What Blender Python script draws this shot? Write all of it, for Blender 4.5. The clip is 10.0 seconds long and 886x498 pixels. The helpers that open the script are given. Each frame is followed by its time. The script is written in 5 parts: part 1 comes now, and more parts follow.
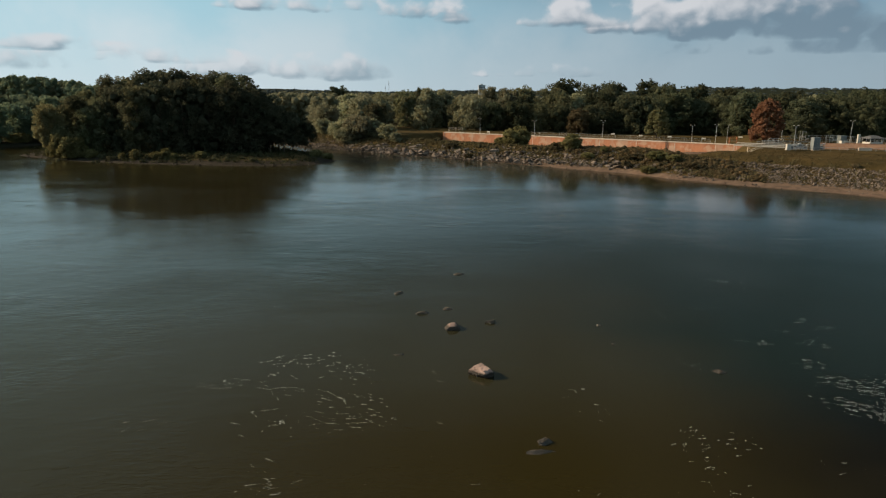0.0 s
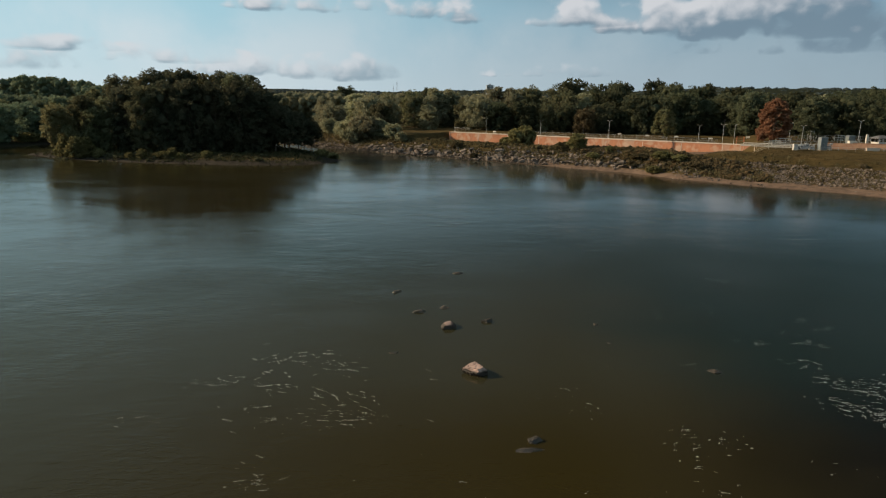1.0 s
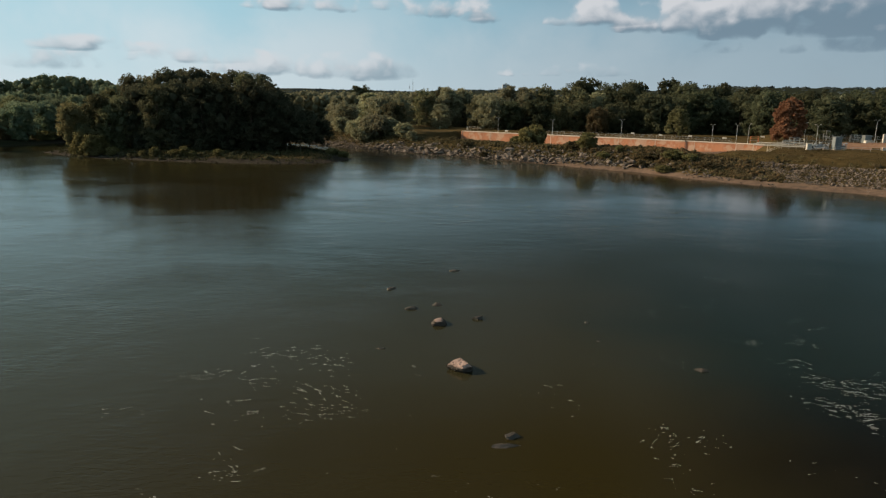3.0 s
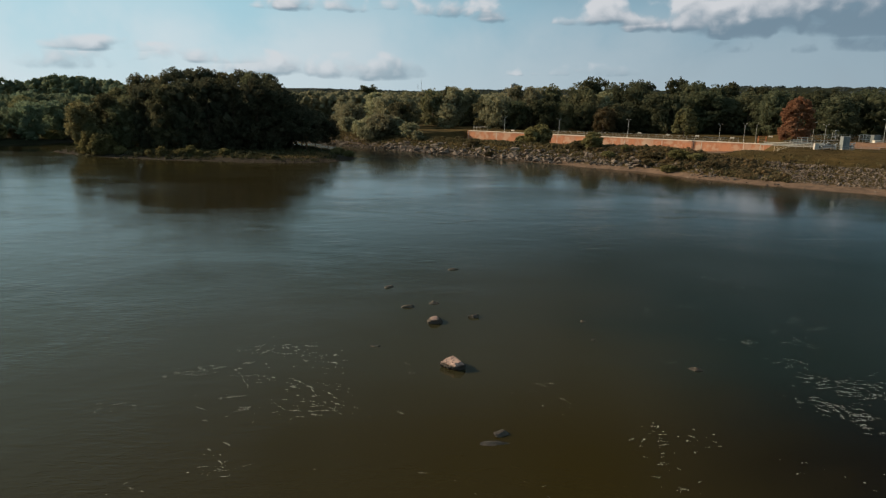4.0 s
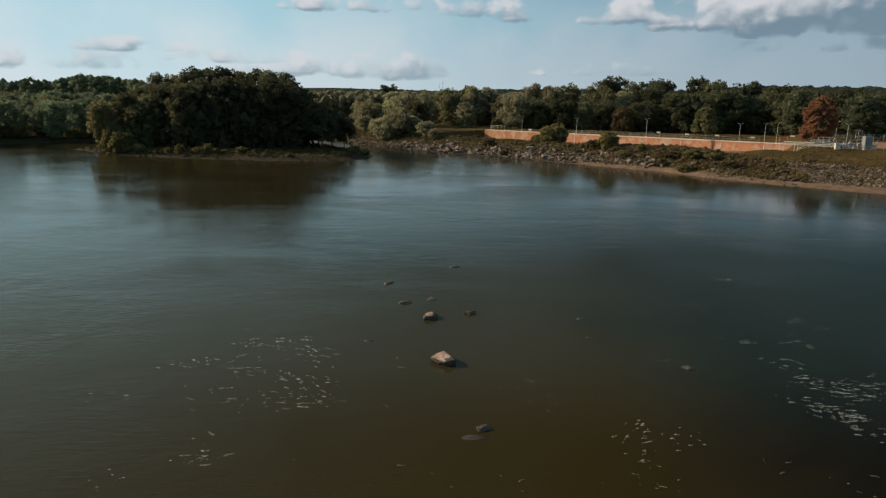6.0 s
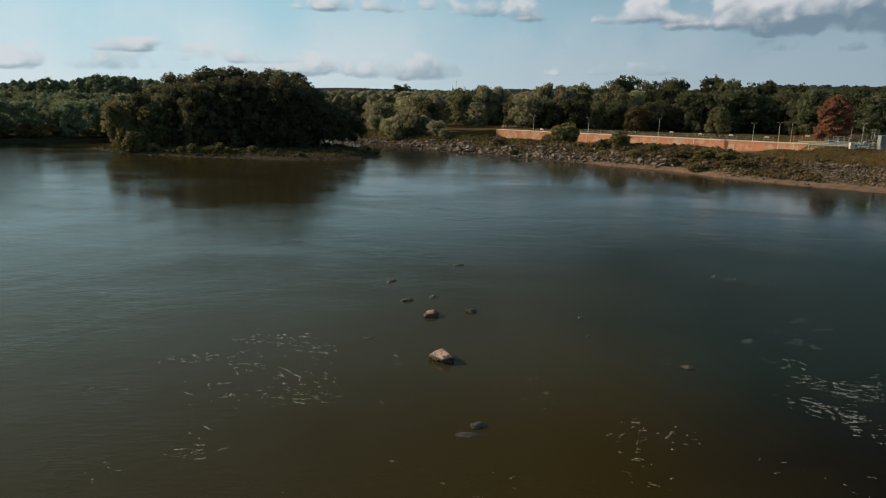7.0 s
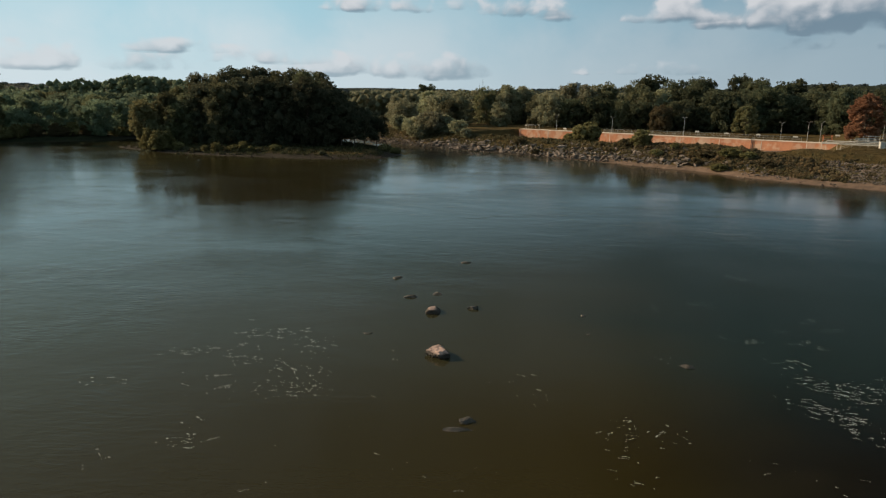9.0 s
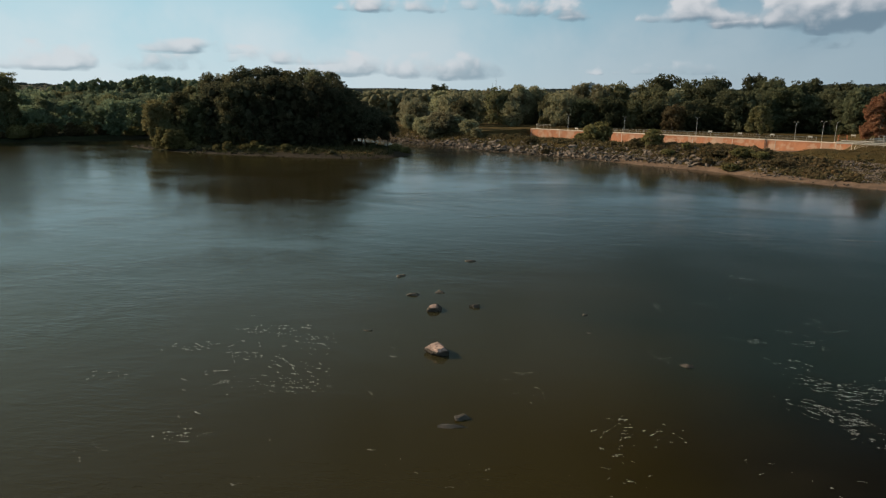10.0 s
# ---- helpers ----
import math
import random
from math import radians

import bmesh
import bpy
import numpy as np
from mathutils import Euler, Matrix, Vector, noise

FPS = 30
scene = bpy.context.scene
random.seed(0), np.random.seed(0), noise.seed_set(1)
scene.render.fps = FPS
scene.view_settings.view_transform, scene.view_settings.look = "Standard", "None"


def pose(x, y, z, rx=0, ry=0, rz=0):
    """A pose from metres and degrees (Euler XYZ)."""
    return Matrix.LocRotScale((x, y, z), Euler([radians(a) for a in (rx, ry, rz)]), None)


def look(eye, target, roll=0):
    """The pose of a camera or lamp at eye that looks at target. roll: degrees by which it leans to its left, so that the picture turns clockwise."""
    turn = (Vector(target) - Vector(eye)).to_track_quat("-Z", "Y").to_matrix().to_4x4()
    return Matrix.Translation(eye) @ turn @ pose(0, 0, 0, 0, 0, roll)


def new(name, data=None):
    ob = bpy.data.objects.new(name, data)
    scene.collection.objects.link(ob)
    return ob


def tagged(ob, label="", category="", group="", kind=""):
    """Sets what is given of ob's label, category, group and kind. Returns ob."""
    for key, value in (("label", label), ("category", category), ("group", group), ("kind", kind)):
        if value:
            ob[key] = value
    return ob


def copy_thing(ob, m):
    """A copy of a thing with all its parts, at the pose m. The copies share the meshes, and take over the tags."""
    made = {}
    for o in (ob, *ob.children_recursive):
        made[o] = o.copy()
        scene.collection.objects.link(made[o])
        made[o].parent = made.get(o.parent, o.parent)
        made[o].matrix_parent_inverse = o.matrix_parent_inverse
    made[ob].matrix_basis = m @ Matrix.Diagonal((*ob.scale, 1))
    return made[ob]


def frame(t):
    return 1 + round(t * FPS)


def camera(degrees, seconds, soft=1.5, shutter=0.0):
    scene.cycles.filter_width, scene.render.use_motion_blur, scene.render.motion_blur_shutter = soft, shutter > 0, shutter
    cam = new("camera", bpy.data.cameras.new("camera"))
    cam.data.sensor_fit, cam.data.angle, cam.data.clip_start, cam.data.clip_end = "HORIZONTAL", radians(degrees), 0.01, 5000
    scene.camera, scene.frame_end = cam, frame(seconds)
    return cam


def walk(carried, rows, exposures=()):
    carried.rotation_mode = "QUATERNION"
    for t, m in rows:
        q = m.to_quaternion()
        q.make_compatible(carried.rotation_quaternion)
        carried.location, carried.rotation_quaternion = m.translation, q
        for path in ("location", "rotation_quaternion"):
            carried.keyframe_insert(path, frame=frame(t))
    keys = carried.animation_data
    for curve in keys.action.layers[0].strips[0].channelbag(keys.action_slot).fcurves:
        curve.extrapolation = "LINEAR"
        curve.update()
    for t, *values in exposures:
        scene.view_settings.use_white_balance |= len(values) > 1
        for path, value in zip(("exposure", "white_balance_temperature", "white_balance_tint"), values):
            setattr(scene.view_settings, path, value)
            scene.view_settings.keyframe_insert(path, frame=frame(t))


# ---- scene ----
cam = camera(68.59, 10.0, soft=1.2)
PATH = [
    (0.0, pose(0.000, -0.000, 19.999, 76.822, -0.699, 0.000)),
    (0.5, pose(0.505, -0.042, 19.957, 76.818, -0.698, 0.357)),
    (1.0, pose(1.028, -0.084, 19.911, 76.814, -0.703, 0.722)),
    (1.5, pose(1.577, -0.123, 19.868, 76.790, -0.711, 1.093)),
    (2.0, pose(2.142, -0.156, 19.832, 76.775, -0.722, 1.460)),
    (2.5, pose(2.714, -0.191, 19.791, 76.768, -0.720, 1.817)),
    (4.0, pose(4.407, -0.288, 19.643, 76.734, -0.714, 2.945)),
    (4.5, pose(4.965, -0.314, 19.587, 76.731, -0.712, 3.345)),
    (5.0, pose(5.525, -0.327, 19.526, 76.728, -0.715, 3.764)),
    (6.5, pose(7.188, -0.321, 19.310, 76.675, -0.701, 5.458)),
    (7.0, pose(7.730, -0.301, 19.238, 76.668, -0.669, 6.048)),
    (7.5, pose(8.269, -0.266, 19.166, 76.663, -0.648, 6.639)),
    (8.0, pose(8.811, -0.223, 19.095, 76.656, -0.632, 7.241)),
    (8.5, pose(9.353, -0.172, 19.029, 76.651, -0.614, 7.824)),
    (9.0, pose(9.884, -0.121, 18.960, 76.648, -0.588, 8.404)),
    (9.5, pose(10.400, -0.077, 18.878, 76.648, -0.564, 8.986)),
    (10.0, pose(10.902, -0.035, 18.793, 76.648, -0.558, 9.568)),
]
walk(cam, PATH)
SUN_AZ, SUN_EL = radians(-79), radians(24.5)     # the sun stands beyond the island, to the west
HAZE_AZ = radians(-80)

# world: clear evening sky with scattered cumulus
world = bpy.data.worlds.new("sky")
scene.world = world
world.use_nodes = True


class Nodes:
    """A short hand for node trees."""

    def __init__(self, tree, keep=False):
        self.tree = tree
        if not keep:
            tree.nodes.clear()

    def add(self, kind, *ins, **props):
        n = self.tree.nodes.new(kind)
        for k, v in props.items():
            setattr(n, k, v)
        for i, v in enumerate(ins):
            self.put(n.inputs[i], v)
        return n

    def put(self, socket, v):
        if v is None:
            return
        if hasattr(v, "outputs"):
            v = v.outputs[0]
        if isinstance(v, bpy.types.NodeSocket):
            self.tree.links.new(v, socket)
        else:
            socket.default_value = v

    def math(self, op, a, b=None, c=None, clamp=False):
        return self.add("ShaderNodeMath", a, b, c, operation=op, use_clamp=clamp).outputs[0]

    def vmath(self, op, a, b=None):
        return self.add("ShaderNodeVectorMath", a, b, operation=op).outputs[0]

    def ramp(self, x, lo, hi, a=0.0, b=1.0):
        n = self.add("ShaderNodeMapRange", x, lo, hi, a, b, interpolation_type="SMOOTHSTEP")
        return n.outputs[0]

    def mix(self, f, a, b, blend="MIX"):
        n = self.tree.nodes.new("ShaderNodeMix")
        n.data_type, n.blend_type = "RGBA", blend
        self.put(n.inputs[0], f)
        self.put(n.inputs[6], a)
        self.put(n.inputs[7], b)
        return n.outputs[2]

    def noise(self, vec, scale, detail=4.0, rough=0.55, dist=0.0):
        n = self.tree.nodes.new("ShaderNodeTexNoise")
        self.put(n.inputs["Vector"], vec)
        n.inputs["Scale"].default_value = scale
        n.inputs["Detail"].default_value = detail
        n.inputs["Roughness"].default_value = rough
        n.inputs["Distortion"].default_value = dist
        return n.outputs[0]


def build_sky():
    w = Nodes(world.node_tree)
    sky = w.add("ShaderNodeTexSky", sky_type="NISHITA", sun_disc=False, sun_elevation=SUN_EL,
                sun_rotation=SUN_AZ, air_density=1.0, dust_density=0.6, ozone_density=2.5)
    d = w.add("ShaderNodeTexCoord").outputs["Generated"]
    sep = w.add("ShaderNodeSeparateXYZ", d)
    x, y, z = sep.outputs
    az = w.math("ARCTAN2", x, y)
    el = w.math("ARCSINE", z)
    flat = w.add("ShaderNodeCombineXYZ", az, w.math("MULTIPLY", el, 1.15), 0.0).outputs[0]

    # heaped billows: round lumps of two sizes on an uneven body
    warp = w.vmath("ADD", flat, w.vmath("MULTIPLY", w.add("ShaderNodeTexNoise", flat, None, 30.0, 3.0).outputs[1], (0.03, 0.022, 0.0)))

    def heap(at):
        lumps_big = w.add("ShaderNodeTexVoronoi", at, None, 26.0, feature="SMOOTH_F1").outputs[0]
        lumps_small = w.add("ShaderNodeTexVoronoi", at, None, 62.0, feature="SMOOTH_F1").outputs[0]
        round_ = w.math("ADD", w.math("MULTIPLY", lumps_big, -0.55), w.math("MULTIPLY", lumps_small, -0.28))
        return w.math("ADD", round_, w.math("MULTIPLY", w.noise(at, 16.0, 6.0, 0.5, 0.2), 1.15))

    body = heap(warp)
    puff = w.math("SUBTRACT", body, 0.18)
    # lit where the cloud thins out towards the sun
    billow = w.math("SUBTRACT", body, heap(w.vmath("ADD", warp, (-0.010, 0.010, 0.0))))
    soft = w.noise(w.vmath("ADD", flat, (3.1, 1.7, 0.0)), 5.0, 5.0, 0.55, 0.2)
    # the cumulus clouds: azimuth, base, half width, height, weight, sunlit share
    total, weighed, bank = 0.0001, 0.0, 0.0
    for a, e, ra, re, k, lit in CLOUDS:
        u = w.math("DIVIDE", w.math("SUBTRACT", az, radians(a)), radians(1.3 * ra))
        v = w.math("DIVIDE", w.math("SUBTRACT", el, radians(e)), radians(1.3 * re))
        below = w.math("MULTIPLY", w.math("MINIMUM", v, 0.0), 3.0)
        v = w.math("ADD", v, below)
        m = w.math("SUBTRACT", 1.0, w.math("ADD", w.math("MULTIPLY", u, u), w.math("MULTIPLY", v, v)), clamp=True)
        m = w.math("MULTIPLY", m, 1.15 * k)
        total = w.math("ADD", total, m)
        weighed = w.math("ADD", weighed, w.math("MULTIPLY", m, w.math("ADD", w.math("MULTIPLY", u, -0.3), w.math("ADD", v, lit))))
        bank = w.math("MAXIMUM", bank, m)
    rel = w.math("DIVIDE", weighed, total)
    thick = w.math("ADD", w.math("MULTIPLY", bank, 1.1), w.math("SUBTRACT", w.math("MULTIPLY", puff, 2.9), 0.62))
    dense = w.math("MULTIPLY", w.ramp(thick, -0.3, 0.68), w.ramp(bank, 0.0, 0.3))
    dense = w.math("MULTIPLY", dense, w.ramp(el, radians(1.5), radians(5.5), 0.62, 1.0))
    # sunlit tops over grey, flatter bases
    top = w.math("ADD", w.math("ADD", w.math("MULTIPLY", rel, 1.5), w.math("MULTIPLY", w.math("SUBTRACT", soft, 0.5), 1.2)), w.math("ADD", w.math("MULTIPLY", puff, 0.5), w.math("MULTIPLY", billow, 1.7)))
    white = w.mix(w.ramp(top, -0.4, 1.15), CLOUD_SHADE, CLOUD_LIT)
    # overhead: scattered thin clouds all round
    wide = w.noise(w.vmath("MULTIPLY", d, (1.0, 1.0, 1.7)), 3.0, 6.0, 0.6, 0.3)
    high = w.math("MULTIPLY", w.ramp(wide, 0.48, 0.72), w.math("MULTIPLY", w.ramp(el, radians(9), radians(15)), w.ramp(el, radians(20), radians(38), 1.0, 0.5)))
    # haze towards the horizon, brighter on the sun's side
    off = w.math("COSINE", w.math("SUBTRACT", az, HAZE_AZ))
    side = w.ramp(off, 0.77, -0.41)
    low = w.mix(side, HAZE_LOW_SUNWARD, HAZE_LOW_AWAY)
    glow = w.mix(w.ramp(el, radians(0.5), radians(7.5)), low, w.mix(side, HAZE_SUNWARD, HAZE_AWAY))
    over = w.ramp(el, radians(58), radians(76))
    # clear sky: bright towards the sun, dimmed deep blue away to darken the water
    deep = w.mix(w.ramp(el, radians(16), radians(32)), (0.14, 0.19, 0.17, 1), (0.055, 0.08, 0.068, 1))
    tint = w.mix(w.ramp(off, 0.8, 0.0), (0.95, 0.97, 0.64, 1), deep)
    # unseen overhead and southern sky, brightened as added fill for shaded foliage
    tint = w.mix(w.math("MAXIMUM", over, w.ramp(y, 0.1, -0.4)), tint, (1.75, 1.65, 1.15, 1))
    clear = w.mix(1.0, sky.outputs[0], tint, "MULTIPLY")
    upto = w.mix(side, (radians(19),) * 3 + (1,), (radians(12),) * 3 + (1,))
    air = w.mix(w.ramp(el, radians(6.5), upto, 0.96, 0.04), clear, glow)
    veil = w.math("MULTIPLY", w.ramp(soft, 0.32, 0.62), w.ramp(el, radians(3.5), radians(9), 0.85, 0.10))
    air = w.mix(veil, air, w.mix(side, CLOUD_VEIL, (3.6, 4.8, 5.6, 1)))
    # unseen high cloud, dimmed away from the sun to darken the water
    air = w.mix(w.math("MULTIPLY", high, w.ramp(off, 0.64, 0.09, 0.5, 0.12)), air, w.mix(side, CLOUD_HIGH, CLOUD_FAR))
    # broken overhead cloud, unseen, added as fill light for the shaded foliage
    air = w.mix(w.math("MULTIPLY", over, w.ramp(wide, 0.4, 0.62, 0.1, 0.8)), air, FILL_OVERHEAD)
    out = w.mix(w.math("MULTIPLY", dense, 0.9), air, white)
    bg = w.add("ShaderNodeBackground", out, SKY_STRENGTH)
    w.add("ShaderNodeOutputWorld", bg)


SKY_STRENGTH = 0.076
CLOUD_LIT, CLOUD_SHADE = (7.7, 7.8, 8.1, 1), (1.95, 2.85, 3.65, 1)
CLOUD_FAR, FILL_OVERHEAD = (0.6, 1.3, 1.5, 1), (14.5, 16.4, 16.2, 1)
CLOUD_VEIL, CLOUD_HIGH = (7.4, 8.5, 9.0, 1), (4.2, 5.1, 5.3, 1)
HAZE_LOW_SUNWARD, HAZE_LOW_AWAY = (6.6, 8.3, 9.1, 1), (3.8, 4.75, 5.45, 1)
HAZE_SUNWARD, HAZE_AWAY = (4.7, 7.6, 8.8, 1), (2.3, 3.9, 5.1, 1)
CLOUDS = ((10.5, 6.2, 4.4, 1.9, 0.85, 0.2), (16.4, 5.7, 5.2, 2.3, 1.0, 0.1), (22, 5.3, 4.8, 3.0, 1.25, -0.15), (28, 5.25, 5.4, 3.0, 1.25, -0.4), (35, 5.0, 4.4, 3.0, 1.1, -0.5),
          (28, 3.7, 9, 1.1, 0.55, -1.0), (0.8, 6.3, 1.9, 1.6, 0.8, 0.3), (-13.5, 6.9, 4.6, 1.5, 0.7, 0.2), (-7.4, 7.0, 1.8, 1.1, 0.65, 0.2), (-2.8, 6.6, 3.2, 1.5, 0.8, 0.2),
          (-30.8, 3.2, 4, 0.9, 0.75, 0.1), (-24, 2.6, 5, 1.1, 0.65, 0.2), (-17, 1.8, 5, 1.5, 0.85, 0.1), (-9.5, 1.65, 4.2, 1.7, 0.95, 0.0), (-37, 1.9, 9, 1.6, 0.75, 0.2), (7.5, 1.9, 5, 0.9, 0.5, 0.1))
build_sky()

sun = new("sun", bpy.data.lights.new("sun", "SUN"))
sun.data.energy, sun.data.angle, sun.data.color = 5.0, radians(0.6), (1.0, 0.78, 0.53)
to_sun = Vector((math.sin(SUN_AZ) * math.cos(SUN_EL), math.cos(SUN_AZ) * math.cos(SUN_EL), math.sin(SUN_EL)))
sun.matrix_world = look(to_sun * 500, (0, 0, 0))
scene.view_settings.exposure = 0.17


# ---- materials ----
def material(name, rough=0.8, metal=0.0):
    m = bpy.data.materials.new(name)
    m.use_nodes = True
    n = Nodes(m.node_tree)
    bsdf = n.add("ShaderNodeBsdfPrincipled")
    bsdf.inputs["Roughness"].default_value = rough
    bsdf.inputs["Metallic"].default_value = metal
    n.out = n.add("ShaderNodeOutputMaterial", bsdf)
    n.bsdf = bsdf
    n.pos = n.add("ShaderNodeNewGeometry").outputs["Position"]
    return m, n


def bump(n, height, strength, distance):
    b = n.tree.nodes.new("ShaderNodeBump")
    b.inputs["Strength"].default_value = strength
    b.inputs["Distance"].default_value = distance
    n.put(b.inputs["Height"], height)
    n.put(n.bsdf.inputs["Normal"], b.outputs[0])


def surface(name, colours, scale, fine, rough=0.85, metal=0.0, relief=0.4, depth=0.05, spread=0.25):
    """Two-scale mottled surface: colours are the main tone, a second tone and a stain."""
    m, n = material(name, rough, metal)
    a, b, c = [(*k, 1) for k in colours]
    big = n.noise(n.pos, scale, 4.0, 0.6, 0.3)
    small = n.noise(n.pos, fine, 5.0, 0.65)
    col = n.mix(n.ramp(big, 0.38, 0.62), a, b)
    col = n.mix(n.ramp(small, 0.52, 0.75), col, c)
    rnd = n.add("ShaderNodeObjectInfo").outputs["Random"]
    isl = n.add("ShaderNodeNewGeometry").outputs["Random Per Island"]
    v = n.math("ADD", n.math("MULTIPLY", rnd, spread), n.math("MULTIPLY", isl, spread))
    v = n.math("ADD", v, 1.0 - spread)
    col = n.mix(1.0, col, n.add("ShaderNodeCombineColor", v, v, v).outputs[0], "MULTIPLY")
    n.put(n.bsdf.inputs["Base Color"], col)
    n.put(n.bsdf.inputs["Roughness"], n.ramp(small, 0.3, 0.7, rough - 0.1, min(1.0, rough + 0.1)))
    if relief:
        bump(n, n.math("ADD", small, n.math("MULTIPLY", big, 0.6)), relief, depth)
    return m


def foliage(name, dark, light, glow=0.48, vary=1.0):
    """Leaves: diffuse and translucent, varied from tree to tree, from bough to bough and from leaf to leaf."""
    m = bpy.data.materials.new(name)
    m.use_nodes = True
    n = Nodes(m.node_tree)
    geo = n.add("ShaderNodeNewGeometry")
    pos = geo.outputs["Position"]
    rnd = n.add("ShaderNodeObjectInfo").outputs["Random"]
    isl = geo.outputs["Random Per Island"]
    fine = n.noise(pos, 1.5, 4.0, 0.7)
    f = n.math("ADD", n.math("MULTIPLY", n.ramp(n.noise(pos, 0.2, 3.0), 0.36, 0.64), 0.4), n.math("MULTIPLY", isl, 0.3))
    f = n.math("ADD", f, n.math("MULTIPLY", n.ramp(fine, 0.35, 0.65), 0.3))
    col = n.mix(f, (*dark, 1), (*light, 1))
    hue = n.add("ShaderNodeHueSaturation")
    n.put(hue.inputs["Hue"], n.math("ADD", n.math("MULTIPLY", rnd, 0.036 * vary), 0.508 - 0.018 * vary))
    n.put(hue.inputs["Saturation"], 0.84)
    n.put(hue.inputs["Value"], n.math("ADD", n.math("MULTIPLY", rnd, 0.6 * vary), 1.0 - 0.3 * vary))
    n.put(hue.inputs["Color"], col)
    d = n.add("ShaderNodeBsdfDiffuse", hue.outputs[0])
    rough = n.tree.nodes.new("ShaderNodeBump")
    rough.inputs["Strength"].default_value = 0.5
    rough.inputs["Distance"].default_value = 0.5
    n.put(rough.inputs["Height"], fine)
    n.put(d.inputs["Normal"], rough.outputs[0])
    t = n.add("ShaderNodeBsdfTranslucent", hue.outputs[0])
    mixs = n.add("ShaderNodeMixShader", glow, d, t)
    n.add("ShaderNodeOutputMaterial", mixs)
    return m


def water_material():
    m, n = material("river_water", 0.06)
    pos = n.pos
    wide = n.noise(n.vmath("MULTIPLY", pos, (0.6, 1.0, 1.0)), 0.05, 3.0, 0.5, 0.4)
    silt = n.noise(pos, 0.3, 4.0, 0.6)
    # brown silt over the shoal round the boulders, clearer green water west of it
    px, py, _ = n.add("ShaderNodeSeparateXYZ", pos).outputs
    sx = n.math("ADD", px, n.math("MULTIPLY", n.math("SUBTRACT", wide, 0.5), 22.0))
    shoal = n.mix(n.ramp(py, 33, 47), (0.027, 0.0205, 0.0046, 1), (0.033, 0.031, 0.0165, 1))
    col = n.mix(n.ramp(sx, -34, -8), (0.029, 0.026, 0.0095, 1), shoal)
    # deep water to the east, with the lens vignette painted into its colour
    deep = n.mix(n.ramp(py, 32, 50), (0.0048, 0.0034, 0.0006, 1), (0.013, 0.021, 0.0165, 1))
    col = n.mix(n.ramp(sx, 10, 27), col, deep)
    # farther out: teal of the reflected sky put into the base colour
    reach = n.math("ADD", py, n.math("MULTIPLY", n.math("SUBTRACT", wide, 0.5), 30.0))
    col = n.mix(n.ramp(reach, 48, 90), col, n.mix(n.ramp(sx, 20, 60), (0.022, 0.026, 0.016, 1), (0.010, 0.019, 0.012, 1)))
    # the island's brown reflection painted in as a band
    island_reflection = n.math("MULTIPLY", n.ramp(sx, -90, -62), n.ramp(sx, -38, -14, 1.0, 0.0))
    col = n.mix(n.math("MULTIPLY", n.ramp(reach, 52, 85), island_reflection), col, (0.025, 0.021, 0.0085, 1))
    # bank, island and pale sky reflections painted into the far water
    col = n.mix(n.ramp(reach, 120, 170), col, n.mix(n.ramp(sx, 22, 55), n.mix(n.ramp(sx, -42, -22), (0.024, 0.021, 0.0085, 1), (0.028, 0.03, 0.019, 1)), (0.024, 0.020, 0.009, 1)))
    col = n.mix(n.math("MULTIPLY", n.ramp(silt, 0.5, 0.8), 0.22), col, (0.024, 0.018, 0.008, 1))
    n.put(n.bsdf.inputs["Base Color"], col)
    n.put(n.bsdf.inputs["IOR"], 1.33)
    patch = n.noise(n.vmath("MULTIPLY", pos, (0.45, 1.0, 1.0)), 0.06, 4.0, 0.55, 0.6)
    n.put(n.bsdf.inputs["Roughness"], n.math("ADD", n.ramp(patch, 0.35, 0.7, 0.09, 0.19), n.ramp(py, 90, 170, 0.0, 0.02)))
    wave = n.noise(n.vmath("MULTIPLY", pos, (0.75, 1.25, 1.0)), 0.55, 3.0, 0.55, 0.4)
    swell = n.noise(n.vmath("MULTIPLY", pos, (0.8, 1.2, 1.0)), 0.11, 2.0, 0.5, 0.5)
    turned = n.add("ShaderNodeMapping", pos, None, (0.0, 0.0, radians(-24)), (0.55, 1.35, 1.0))
    rip = n.noise(turned, 1.9, 4.0, 0.62, 0.35)
    gust = n.ramp(n.noise(pos, 0.11, 3.0, 0.6, 0.5), 0.38, 0.64, 0.25, 1.0)
    near = n.math("MULTIPLY", n.math("MULTIPLY", n.ramp(px, -26, 8, 0.2, 0.04), n.ramp(py, 60, 110, 1.0, 0.45)), gust)
    # small upwellings where the current runs over stones
    boil = n.ramp(n.noise(n.vmath("MULTIPLY", pos, (0.4, 1.0, 1.0)), 0.42, 2.0, 0.5, 0.6), 0.64, 0.72)
    boils = n.math("MULTIPLY", n.math("MULTIPLY", boil, n.ramp(py, 60, 120, 0.05, 0.22)), n.noise(turned, 1.1, 3.0, 0.6, 0.6))
    h = n.math("ADD", n.math("MULTIPLY", wave, n.ramp(py, 60, 130, 0.13, 0.09)), n.math("ADD", n.math("MULTIPLY", rip, near), n.math("MULTIPLY", swell, 0.13)))
    h = n.math("ADD", h, boils)
    h = n.math("MULTIPLY", h, n.math("MULTIPLY", n.ramp(patch, 0.3, 0.7, 0.35, 1.05), n.ramp(px, 5, 60, 1.0, 0.5)))
    # a riffle off the west bank
    riffle = n.math("MULTIPLY", n.ramp(n.math("ADD", px, n.math("MULTIPLY", py, 0.72)), 4, -20), n.ramp(py, 70, 115))
